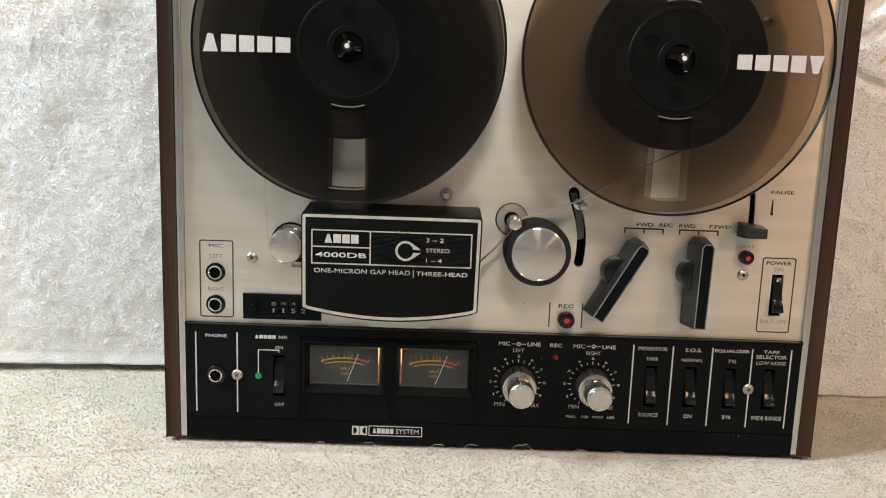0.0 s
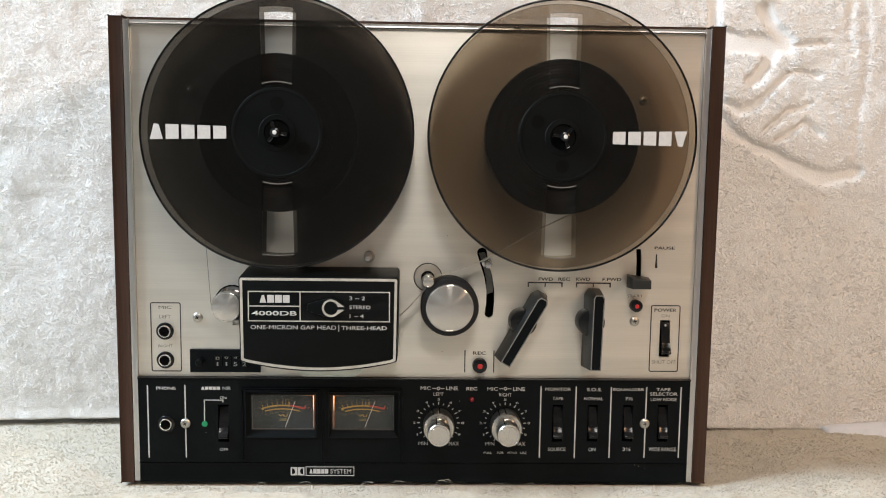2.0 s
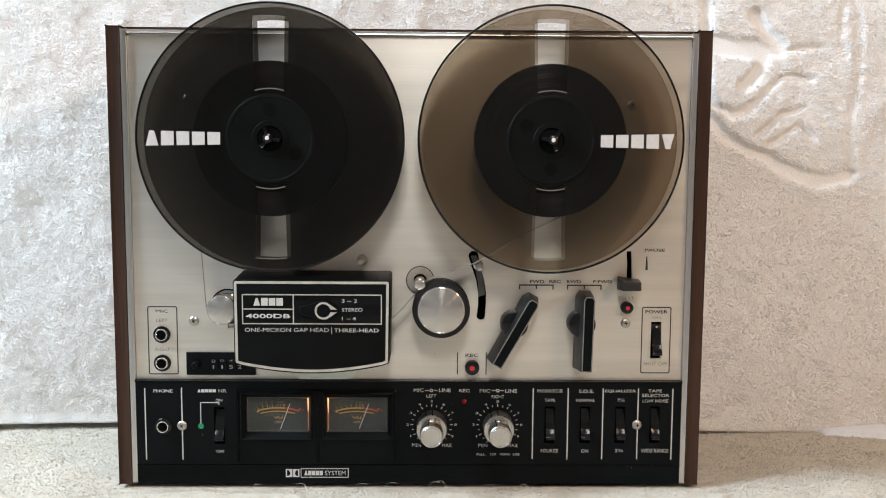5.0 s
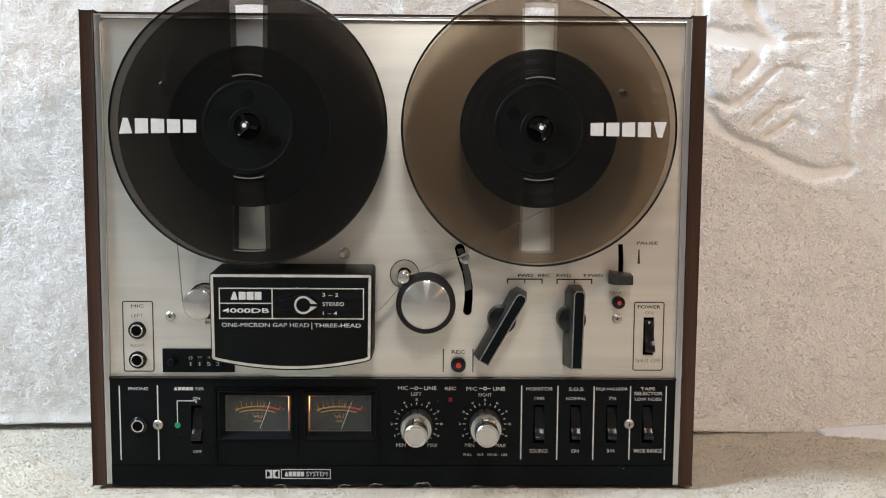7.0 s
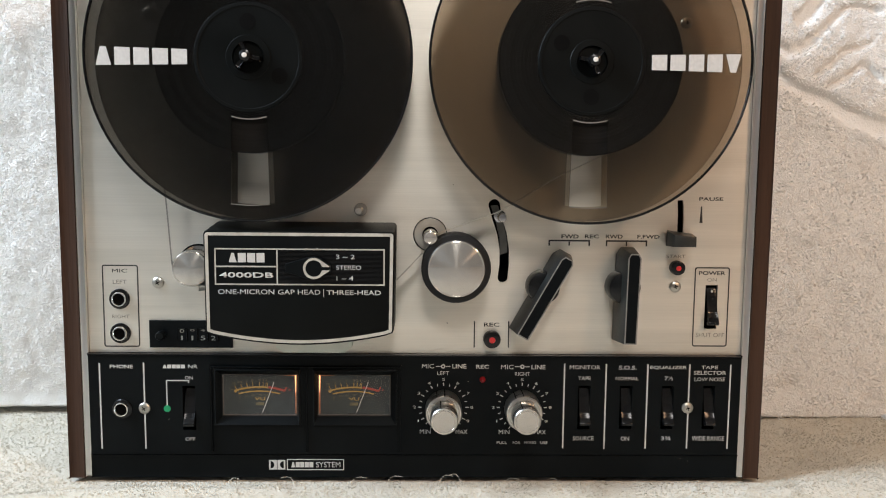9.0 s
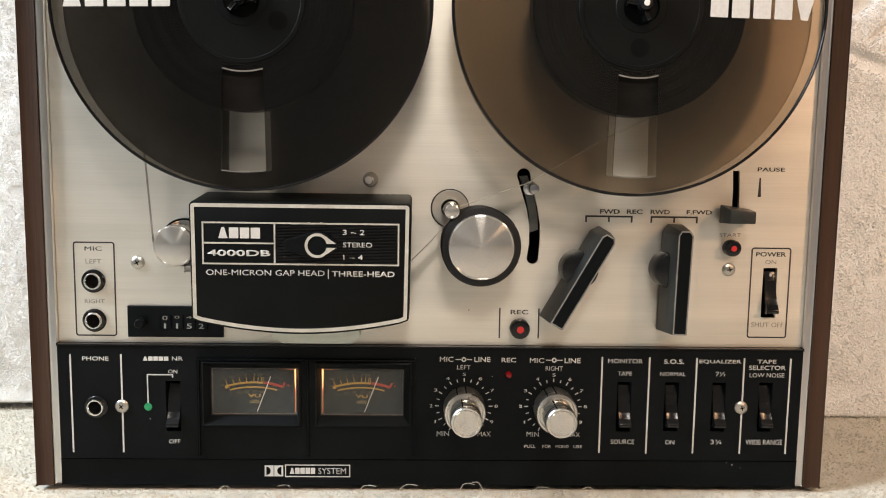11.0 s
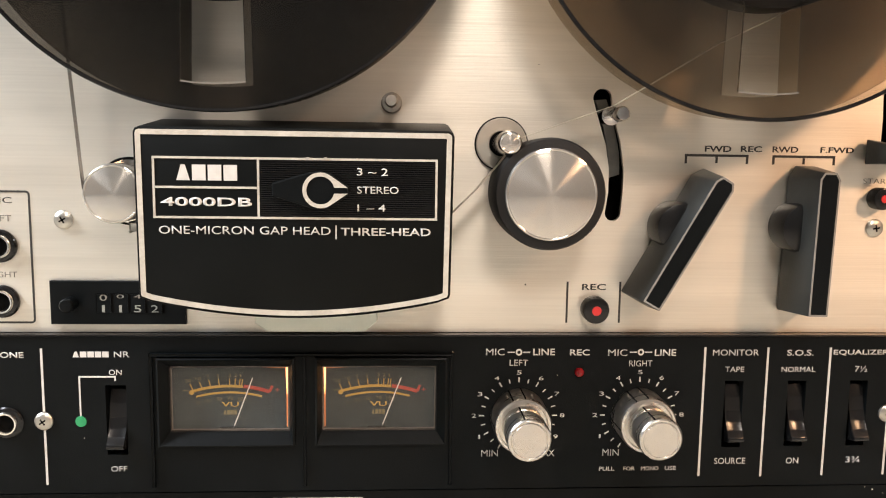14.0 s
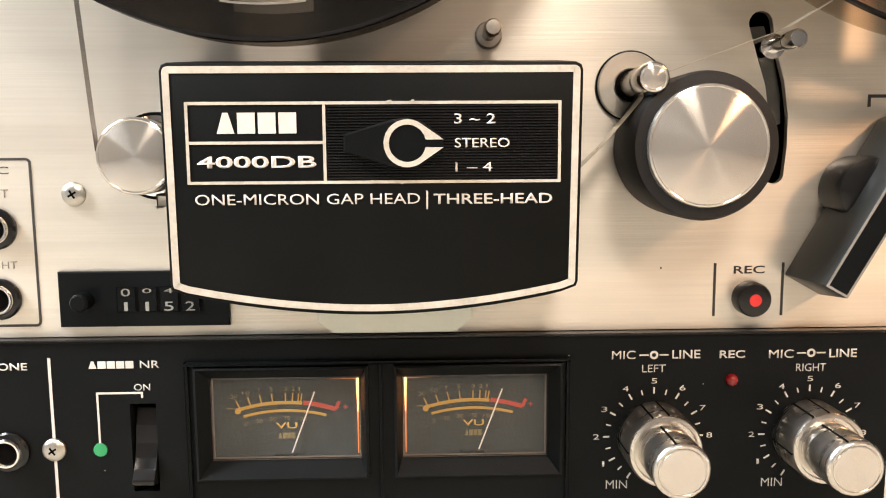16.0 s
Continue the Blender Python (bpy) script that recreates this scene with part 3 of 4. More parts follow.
part("printed_line", plate([(168.1, 156.9), (169.9, 156.9), (169.3, 166.8), (168.6, 166.8)], 0.12, 0), M_INK, face)

# small blemishes
for x, z, r in ((17.7, 95.3, 0.32), (-40.2, 108.4, 0.2), (20.5, 178.4, 0.22)):
    part("speck", lathe([(r, 0), (r * 0.8, 0.12), (0, 0.15)], x, z, 10), M_INK, face, "dark speck on the metal")

# tape counter window
part("counter_window", plate([(-160.2, 79.8), (-110.8, 79.8), (-110.8, 96.2), (-160.2, 96.2)], 1.6, 0, bevel=0.3), M_BLACK, face, "gloss black counter window")
counter = part("tape_counter", block(-143.6, -118.4, 84.2, 91.6, 1.5, 1.75), M_HOLE, rec, "black digit drum window")
for k in range(4):
    x0 = -143.2 + k * 6.2
    part("digit_drum", block(x0, x0 + 5.2, 84.4, 91.4, 1.65, 1.95, 0.1), M_BLACK, counter)
for k, (up, low) in enumerate(((0, 1), (0, 1), (1, 5), (1, 2))):
    x0 = -142.0 + k * 6.2
    words(str((up, 0, 4, 4)[k]) if k else "0", x0, x0 + 2.7, 88.9 - (0.0 if k == 0 else -0.9), 91.2, 2.05, M_GREYINK, counter, 0, "digit")
    words(str(low), x0, x0 + 2.7, 84.5, 87.2, 2.05, M_DIGIT, counter, 0, "digit")
part("counter_reset", lathe([(2.6, 1.6), (2.6, 6.5), (2.1, 7.2), (0, 7.4)], -152.4, 87.8, 24), M_BLACK, rec, "black counter reset button", True)


def jack(x, z, d):
    j = part("jack_socket", lathe([(6.1, d), (6.1, d + 0.8), (5.6, d + 1.4), (4.4, d + 1.6)], x, z, 40), M_GLOSS, rec, "black jack washer", True)
    part("ferrule", lathe([(4.45, d + 0.4), (4.45, d + 2.2), (4.1, d + 2.7), (3.6, d + 2.7), (3.2, d + 2.1), (3.0, d + 1.0)], x, z, 40), M_CHROME, j, "chrome ring", True)
    part("socket_hole", lathe([(3.05, d + 1.05), (2.6, d + 0.5), (0, d + 0.3)], x, z, 24), M_HOLE, j)


jack(-177.5, 108.9, 0)
jack(-177.6, 88.2, 0)
jack(-177.0, 42.7, 3)


def screw(x, z, d, turn=20):
    s = part("screw", lathe([(3.5, d), (3.4, d + 0.6), (2.7, d + 1.25), (1.5, d + 1.6), (0, d + 1.7)], x, z, 32), M_SCREW, rec, "cross-head nickel screw", True)
    bm = bmesh.new()
    for a in (turn, turn + 90):
        c, q = math.cos(radians(a)), math.sin(radians(a))
        plate([(x + u * c - v * q, z + u * q + v * c) for u, v in ((-1.35, -0.28), (1.35, -0.28), (1.35, 0.28), (-1.35, 0.28))], d + 1.76, d + 1.2, bm=bm)
    part("cross_recess", bm, M_HOLE, s)


screw(-154.5, 118.8, 0, 30)
screw(154.9, 118.4, 0, 10)
screw(-155.5, 275.8, 0, 50)
screw(155.6, 273.7, 0, 5)
screw(-163.7, 43.1, 3, 35)
screw(164.4, 44.3, 3, 15)


def push_button(x, z, r):
    b = part("push_button", lathe([(r, 0), (r, 4.2), (r - 0.4, 5.0), (r - 1.0, 5.2), (r * 0.36, 5.2)], x, z, 40), M_GLOSS, rec, "round black push button", True)
    part("button_dot", lathe([(r * 0.36, 4.9), (r * 0.35, 5.4), (0, 5.45)], x, z, 24), M_RED, b, "red centre dot", True)


push_button(44.6, 86.0, 5.2)
push_button(155.1, 130.0, 4.3)

# pause lever
bm = bmesh.new()
rows = [[bm.verts.new((x * MM, -d * MM, z * MM)) for x, z in ring] for ring, d in (([(147.6, 143.2), (163.4, 143.2), (163.4, 150.6), (147.8, 152.8)], 2.0), ([(148.7, 143.6), (162.0, 143.6), (161.9, 149.8), (149.0, 150.6)], 14.2))]
for k in range(4):
    bm.faces.new((rows[0][k], rows[0][(k + 1) % 4], rows[1][(k + 1) % 4], rows[1][k]))
bm.faces.new(rows[0]), bm.faces.new(rows[1])
bmesh.ops.bevel(bm, geom=list(bm.edges), offset=0.5 * MM, segments=2, affect="EDGES", profile=0.5)
knob = part("pause_lever", bm, M_LEVER, rec, "dark grey pause lever", True)
part("stem", block(155.2, 158.0, 146.5, 150.0, -4, 3), M_STEEL, knob)

# speed-lever pair
def lever(px, pz, turn):
    """Pointer knob on a round base; built upright, then turned about its pivot."""
    def put(p):
        c, q = math.cos(radians(turn)), math.sin(radians(turn))
        return px + p[0] * c - p[1] * q, pz + p[0] * q + p[1] * c

    base = part("lever_knob", lathe([(9.8, 0.3), (9.8, 9.0), (9.1, 11.2), (7.0, 12.0), (0, 12.0)], px - 2.6, pz, 48), M_GLOSS, rec, "dark turning lever knob", True)
    bm = bmesh.new()
    lo = [(-6.6, -33.0), (6.6, -33.0), (6.8, 19.0), (4.0, 23.4), (-4.0, 23.4), (-6.8, 19.0)]
    hi = [(-3.7, -32.0), (3.7, -32.0), (3.9, 18.6), (2.4, 21.2), (-2.4, 21.2), (-3.9, 18.6)]
    rows = [[bm.verts.new((put(p)[0] * MM, -d * MM, put(p)[1] * MM)) for p in ring] for ring, d in ((lo, 1.0), (hi, 19.6))]
    for k in range(6):
        bm.faces.new((rows[0][k], rows[0][(k + 1) % 6], rows[1][(k + 1) % 6], rows[1][k]))
    bm.faces.new(rows[1])
    bm.faces.new(rows[0][::-1])
    bmesh.ops.bevel(bm, geom=list(bm.edges), offset=0.5 * MM, segments=2, affect="EDGES", profile=0.5)
    part("grip", bm, M_LEVER, base, "tapered grey-black grip", True)
    ring = [put(p) for p in hi]
    part("grip_edge", stroke(inset(ring, 0.45), 0.65, 19.55, closed=True, thick=0.14), M_EDGE, base, "worn silver edge line")
    part("grip_inlay", plate(inset(ring, 0.82), 19.74, 19.4), M_BLACK, base, "black inlay")


lever(76.6, 118.6, -29.5)
lever(124.4, 118.9, -1.2)

# roller, capstan, guides
pinch = part("pinch_roller", lathe([(0, 1.0), (18.6, 1.0), (19.7, 2.0), (19.9, 8), (19.9, 21.6), (19.2, 23.2), (16.4, 23.6)], 21.9, 131.2, 72), M_RUBBER, rec, "black rubber pinch roller", True)


def spun_cap(name, x, z, r, d, thick, parent, label):
    """A turned metal cap; its own origin on its axis keeps the lathe marks centred."""
    ob = part(name, lathe([(r, d - thick), (r, d - 0.7), (r - 0.25, d - 0.2), (r - 0.7, d), (r - 1.0, d - 0.12), (r - 1.25, d - 0.02), (0, d - 0.02)], 0, 0, 72), M_SPUN, parent, label, True)
    ob.location = (x * MM, 0, z * MM)
    return ob


spun_cap("roller_cap", 21.9, 131.2, 16.3, 25.2, 2.2, pinch, "spun aluminium cap")
cap = part("capstan", lathe([(9.6, 0), (9.6, 1.3), (9.2, 1.6), (5.0, 1.6), (5.0, 1.0)], 7.0, 148.9, 48), M_SAGE, rec, "grey capstan plate", True)
part("plate_rim", lathe([(10.1, 0), (10.1, 0.7), (9.55, 0.9)], 7.0, 148.9, 48), M_BLACK, cap)
part("capstan_hole", lathe([(4.7, 1.72), (4.2, 1.72), (0, 1.72)], 7.0, 148.9, 32), M_HOLE, cap)
part("capstan_shaft", lathe([(3.9, 0), (3.9, 14), (4.0, 14.6), (4.3, 15.2), (4.3, 23.4), (3.9, 24.2)], 7.1, 149.0, 40), M_CHROME, cap, "polished shaft", True)
spun_cap("shaft_tip", 7.1, 149.0, 3.95, 24.4, 0.6, cap, "turned tip")
arm = part("tension_arm", plate([(43.2, 166), (47.4, 166.4), (51.0, 156), (53.2, 146), (53.6, 138.0), (49.0, 136.4), (48.8, 146), (46.6, 156)], -3.5, -5.0), M_ARM, rec, "grey tension arm plate in its slot")
part("guide_roller", lathe([(3.6, -3.4), (3.6, 1.2), (2.0, 1.4), (1.9, 10.0), (2.4, 10.6), (2.7, 11.4), (2.7, 16.2), (2.2, 17.0), (0, 17.2)], 48.3, 160.0, 32), M_CHROME, arm, "chrome tape guide", True)
pin = part("guide_pin", lathe([(3.9, 0), (3.9, 1.2), (3.4, 1.7), (1.8, 1.8), (1.8, 10.5), (2.3, 11.0), (2.3, 15.4), (1.9, 16.0), (0, 16.2)], -34.2, 163.3, 32), M_SCREW, rec, "chrome guide pin", True)
fly = part("guide_flywheel", lathe([(11.6, 0.2), (11.6, 1.2), (9.6, 1.6), (9.6, 8.5), (10.4, 9.2), (10.4, 17.0)], -130.0, 129.6, 64), M_CHROME, rec, "polished tape guide flywheel", True)
spun_cap("flywheel_cap", -130.0, 129.6, 10.4, 18.4, 1.6, fly, "spun aluminium face")
part("flywheel_recess", lathe([(12.6, 0.05), (12.6, 0.25), (11.5, 0.25)], -130.0, 129.6, 48), M_HOLE, fly)
part("flywheel_bracket", block(-128, -117, 115.5, 118.5, 0.1, 8, 0.6), M_STEEL, fly, "steel bracket", True)

# head cover
ARC = [(-66 + 52.8 * u, 87.9 + 6.4 * abs(u) ** 1.9) for u in (k / 12 for k in range(-12, 13))]
COVER = [(-118.4, 96.0), (-118.0, 94.7)] + ARC[1:-1] + [(-13.9, 94.7), (-13.4, 96.0), (-12.7, 149.8), (-13.2, 151.2), (-14.6, 151.9), (-116.8, 151.9), (-118.2, 151.3), (-118.8, 149.9)]
bm = plate(COVER, 28.0, 1.0, bevel=0.7)
for v in bm.verts:
    if v.co.z > 0.14:
        v.co.z += 0.0036 * (1 + (v.co.y / 0.028))
cover = part("head_cover", bm, M_COVER, rec, "black head cover with a worn silver border", True)
bm = stroke(inset(COVER, 1.75), 1.75, 28.0, closed=True, thick=0.15)
part("cover_border", bm, M_SILVERINK, cover, "worn silver border")
C = 28.12
for pts, w in (([(-112.3, 141.9), (-18.7, 141.9), (-18.7, 122.1), (-112.3, 122.1)], 0.75),):
    part("cover_frame", stroke(pts, w, 28.0, closed=True, thick=0.2), M_SILVERINK, cover)
part("cover_frame", stroke([(-78.1, 141.6), (-78.1, 122.4)], 0.75, 28.0, thick=0.2), M_SILVERINK, cover)
part("cover_frame", stroke([(-112.0, 132.1), (-78.4, 132.1)], 0.75, 28.0, thick=0.2), M_SILVERINK, cover)
for k in range(26):
    z = 122.95 + k * 0.72
    part("rib", block(-77.4, -19.3, z, z + 0.34, 27.9, 28.3), M_GLOSS, cover)
bars(-105.2, -84.6, 134.4, 139.6, 28.0, M_WHITE, cover, 4)
words("4000DB", -110.2, -80.2, 125.8, 128.8, C, M_WHITE, cover, 0.02)
words("ONE-MICRON GAP HEAD", -111.0, -54.2, 116.5, 119.2, C, M_WHITE, cover, 0.012)
words("THREE-HEAD", -50.8, -20.4, 116.4, 119.0, C, M_WHITE, cover, 0.012)
printed([(-52.4, 115.1), (-52.4, 119.8)], 0.45, cover, M_WHITE, 28.0)
words("3 ~ 2", -45.4, -35.0, 136.6, 139.1, 28.45, M_WHITE, cover, 0.004)
words("STEREO", -45.3, -31.4, 130.6, 133.0, 28.45, M_WHITE, cover, 0.004)
words("1 – 4", -45.2, -35.8, 124.6, 127.0, 28.45, M_WHITE, cover, 0.004)
for x, z, w in ((-62.5, 142.2, 1.5), (-56.4, 142.3, 1.1), (-45.8, 142.0, 0.8), (-67.0, 122.2, 1.2), (-59.0, 121.8, 0.9)):
    part("scuff", plate([(x, z - 0.25), (x + w, z - 0.1), (x + w * 0.8, z + 0.4), (x + w * 0.2, z + 0.3)], 28.35, 28.0), M_SILVERINK, cover)
cover.location = (0, -0.0025, 0.0006)
# track selector: a pointed knob with a silver pointer ring
sel = part("track_selector", plate([(-73.0, 129.7), (-60.5, 125.8), (-55.0, 125.6), (-48.3, 129.8), (-48.3, 133.2), (-53.4, 137.0), (-57.5, 138.0), (-61.0, 137.6), (-73.0, 134.0)], 32.0, 28.0, bevel=0.5), M_BLACK, cover, "black pointed track selector knob")
ring = bmesh.new()
outer = [(-48.2, 132.6)] + circle(-57.2, 131.7, 5.9, 22, 55, 305) + [(-48.2, 130.7), (-52.4, 130.7)] + circle(-57.2, 131.7, 4.6, 22, 348, 12) + [(-52.4, 132.6)]
part("selector_ring", plate(outer, 32.25, 31.9, bm=ring), M_SILVERINK, cover, "silver pointer ring")
part("head_tray", plate([(-85, 80.6), (-80, 77.2), (-44, 77.2), (-39, 81.6), (-40, 90), (-84, 90)], 3.0, 0.2, bevel=0.4), M_TRAY, rec, "pale green-grey head tray")

# control panel
VU = ((-121.6, -70.2, -117.6, -72.9), (-62.6, -12.2, -60.2, -16.4))
WELLS = [(-140.9, -133.2, 29.6, 56.8), (97.4, 105.0, 30.6, 57.8), (122.9, 130.5, 30.9, 57.8), (148.4, 155.8, 30.9, 57.8), (173.7, 181.0, 30.9, 58.0)]
holes = [[(a, z0), (b, z0), (b, z1), (a, z1)] for a, b, z0, z1 in WELLS] + [[(a, 33.0), (b, 33.0), (b, 67.6), (a, 67.6)] for a, b, *_ in VU]
panel = part("control_panel", plate([(-196.4, 14.6), (196.4, 14.6), (196.4, 75.4), (-196.4, 75.4)], 3.0, -3.0, holes), M_BLACK, rec, "satin black control panel")
part("panel_ledge", block(-196.4, 196.4, 75.5, 76.4, -2, 3.4, 0.35), M_GLOSS, rec, "gloss dark ledge over the panel", True)
part("base_strip", block(-196.4, 196.4, 0.4, 14.2, -3, 2.6, 0.6), M_BLACK, rec, "black base strip", True)
P = 3.1
for x, z0, z1 in ((-189.8, 17.9, 70.6), (-163.6, 18.0, 71.0), (88.8, 18.8, 71.4), (114.1, 18.4, 71.3), (139.4, 18.7, 71.2), (164.9, 18.7, 71.3), (189.9, 18.6, 71.2)):
    printed([(x, z0), (x, z1)], 0.85, panel, M_WHITE, 3.0)
for body, x0, x1, z0, z1, bold in (
    ("PHONE", -183.6, -170.0, 67.4, 69.6, 0.012), ("NR", -137.2, -131.6, 67.6, 69.8, -0.004), ("ON", -139.3, -134.6, 60.8, 62.8, -0.004), ("OFF", -139.8, -133.8, 23.0, 25.1, -0.004),
    ("MIC", 2.7, 9.8, 68.2, 70.8, 0.012), ("LINE", 20.9, 29.4, 68.2, 70.8, 0.012), ("LEFT", 11.9, 19.0, 64.1, 66.4, -0.004), ("REC", 35.3, 43.0, 68.1, 70.5, 0.012),
    ("MIC", 50.3, 57.8, 67.9, 70.5, 0.012), ("LINE", 68.7, 77.2, 67.9, 70.5, 0.012), ("RIGHT", 58.8, 67.9, 63.7, 66.1, -0.004),
    ("MIN", 1.6, 8.1, 27.7, 30.3, -0.006), ("MAX", 23.4, 30.4, 27.6, 30.2, -0.006), ("MIN", 49.6, 56.1, 27.6, 30.2, -0.006), ("MAX", 71.2, 78.2, 27.5, 30.1, -0.006),
    ("PULL", 48.5, 54.6, 21.4, 23.0, 0.0), ("FOR", 58.3, 62.8, 21.4, 23.0, 0.0), ("MONO", 65.4, 72.4, 21.4, 23.0, 0.0), ("USE", 75.0, 79.5, 21.4, 23.0, 0.0),
    ("MONITOR", 91.9, 110.4, 68.0, 70.4, 0.012), ("TAPE", 97.2, 104.8, 61.4, 63.5, -0.002), ("SOURCE", 94.9, 107.6, 23.7, 26.2, -0.002),
    ("S.O.S.", 121.8, 132.5, 67.9, 70.3, 0.012), ("NORMAL", 120.0, 133.7, 61.3, 63.4, -0.002), ("ON", 124.3, 129.4, 23.6, 26.1, -0.002),
    ("EQUALIZER", 140.7, 163.2, 68.0, 70.3, 0.012), ("7½", 149.8, 155.0, 61.3, 63.7, -0.002), ("3¾", 149.0, 154.8, 23.8, 26.3, -0.002),
    ("TAPE", 171.9, 182.1, 68.4, 70.5, 0.012), ("SELECTOR", 167.5, 187.4, 64.9, 67.3, 0.012), ("LOW NOISE", 168.1, 186.8, 60.9, 63.2, -0.002), ("WIDE RANGE", 168.0, 188.0, 23.7, 26.5, -0.002)):
    words(body, x0, x1, z0, z1, P, M_WHITE, panel, bold)
bars(-152.4, -138.9, 67.6, 69.8, 3.0, M_WHITE, panel, 5)
printed([(-137.1, 58.6), (-137.1, 60.1), (-150.2, 60.1), (-150.2, 44.6)], 0.6, panel, M_WHITE, 3.0)
part("noise_lamp", lathe([(2.1, 3.0), (2.0, 3.3), (0, 3.4)], -150.2, 42.8, 24), M_GREEN, panel, "green marker dot")
part("record_lamp", lathe([(1.9, 3.0), (1.8, 3.8), (1.2, 4.6), (0, 5.0)], 39.2, 61.4, 24), M_LED, rec, "dark red record lamp", True)
for cx in (15.4, 63.2):
    for u in (-1, 1):
        printed([(cx + u * 1.6, 69.4), (cx + u * 4.4, 69.4)], 0.4, panel, M_WHITE, 3.0)
    part("print_dot", lathe([(1.3, 3.0), (1.3, 3.14), (0.65, 3.14), (0.65, 3.0)], cx, 69.4, 20), M_WHITE, panel)

for x, z, r in ((161.5, 12.2, 0.35), (158.2, 13.3, 0.25), (166.0, 10.6, 0.2)):
    part("dust_speck", lathe([(r, 2.6), (r * 0.7, 2.75), (0, 2.8)], x, z, 8), M_THREAD, rec, "pale dust speck")
for x, z, r in ((-149.3, 36.3, 0.22), (-10.2, 69.6, 0.2), (30.6, 60.2, 0.18), (72.0, 30.4, 0.18)):
    part("dust_speck", lathe([(r, 3.0), (r * 0.7, 3.12), (0, 3.15)], x, z, 8), M_THREAD, panel, "pale dust speck")

# emblem on the base strip: two half rounds in boxes, and a framed name
for x0, flip in ((-89.8, 1), (-84.7, -1)):
    xs = (x0, x0 + 4.7)
    hole = circle(x0 + (0.9 if flip > 0 else 3.8), 7.9, 2.3, 14, -90, 90) if flip > 0 else circle(x0 + 3.8, 7.9, 2.3, 14, 90, 270)
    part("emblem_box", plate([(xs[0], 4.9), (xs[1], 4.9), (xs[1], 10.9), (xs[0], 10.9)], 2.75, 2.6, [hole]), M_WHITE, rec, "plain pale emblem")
printed([(-78.8, 4.8), (-44.6, 4.8), (-44.6, 11.2), (-78.8, 11.2)], 0.5, rec, M_WHITE, 2.6, True, "printed_frame")
bars(-76.6, -62.8, 6.3, 9.6, 2.6, M_WHITE, rec, 5)
words("SYSTEM", -61.4, -46.6, 6.3, 9.6, 2.72, M_WHITE, rec, 0.006)

# meters
for n, (a, b, wa, wb) in enumerate(VU):
    mz0, mz1 = 38.0, 63.2
    bez = bmesh.new()
    rings = []
    for x0, x1, z0, z1, d in ((a, b, 33.0, 67.6, 3.0), (a, b, 33.0, 67.6, 4.6), (a + 0.8, b - 0.8, 33.6, 67.0, 5.0), (wa - 0.4, wb + 0.4, mz0 - 0.4, mz1 + 0.4, 1.2), (wa, wb, mz0, mz1, -0.4)):
        rings.append([bez.verts.new((x * MM, -d * MM, z * MM)) for x, z in ((x0, z0), (x1, z0), (x1, z1), (x0, z1))])
    for r0, r1 in zip(rings, rings[1:]):
        for k in range(4):
            bez.faces.new((r0[k], r0[(k + 1) % 4], r1[(k + 1) % 4], r1[k]))
    meter = part("level_meter", bez, M_BLACK, rec, "level meter in a sloped black bezel with a glowing bulb")
    D = -1.2
    part("dial", block(wa - 0.5, wb + 0.5, mz0 - 0.5, mz1 + 0.5, D - 1.0, D), M_DIAL, meter, "grey-green meter dial")
    cx = (wa + wb) / 2 - 0.6
    mid = cx + 0.3

    def arc(r, a0, a1, rise):
        return [(cx + r * math.sin(radians(t)), 53.6 + rise + 1.1 - r * (1 - math.cos(radians(t)))) for t in np.linspace(a0, a1, 16)]

    R = 48.0
    part("scale_arc", stroke(arc(R, -17.5, 6.2, 0.4), 1.0, D), M_YELLOW, meter)
    part("scale_arc", stroke(arc(R, -15.2, 15.0, -2.1), 0.75, D), M_YELLOW, meter)
    part("red_arc", stroke(arc(R, 6.6, 18.6, 0.6), 1.3, D), M_REDINK, meter)
    part("red_arc", stroke([arc(R, 6.8, 18.6, 0.6)[-1], (cx + R * math.sin(radians(19.6)) + 0.3, 55.2)], 1.0, D), M_REDINK, meter)
    part("scale_end", lathe([(0.95, D), (0.95, D + 0.15), (0, D + 0.16)], cx + R * math.sin(radians(-17.3)), 52.6, 16), M_YELLOW, meter)
    for t, tall, lab in ((-16.5, 2.6, "20"), (-12.4, 2.6, "10"), (-8.4, 2.8, "7"), (-4.4, 2.8, "5"), (0.2, 2.8, "3"), (2.6, 2.8, "2"), (4.6, 2.8, "1"), (5.6, 2.8, "")):
        (x, z), = arc(R, t, t, 0.6)[:1]
        lean_x = 0.9 * tall * math.sin(radians(t * 1.9))
        part("scale_tick", stroke([(x, z), (x + lean_x, z + tall)], 0.35, D), M_YELLOW, meter)
        if lab:
            words(lab, x + lean_x * 1.5 - 0.55 * len(lab), x + lean_x * 1.5 + 0.55 * len(lab), z + tall + 0.7, z + tall + 1.9, D + 0.1, M_DIMYEL, meter, -0.01)
    for x, lab in ((-11.9, "0"), (-8.0, "30"), (-3.9, "50"), (0.3, "70"), (4.9, "100")):
        z = 49.6 - 0.011 * (x - 0.5) ** 2
        words(lab, cx + x - 0.5 * len(lab), cx + x + 0.55 * len(lab), z, z + 1.2, D + 0.1, M_DIMYEL, meter, -0.01)
    words("VU", mid - 3.3, mid + 3.2, 46.9, 48.8, D + 0.1, M_YELLOW, meter, 0.012)
    bars(mid - 2.7, mid + 2.6, 43.8, 45.6, D, M_DIMYEL, meter, 4)
    part("scale_dash", stroke([(wa + 4.2, 53.4), (wa + 6.2, 53.4)], 0.3, D), M_DIMYEL, meter)
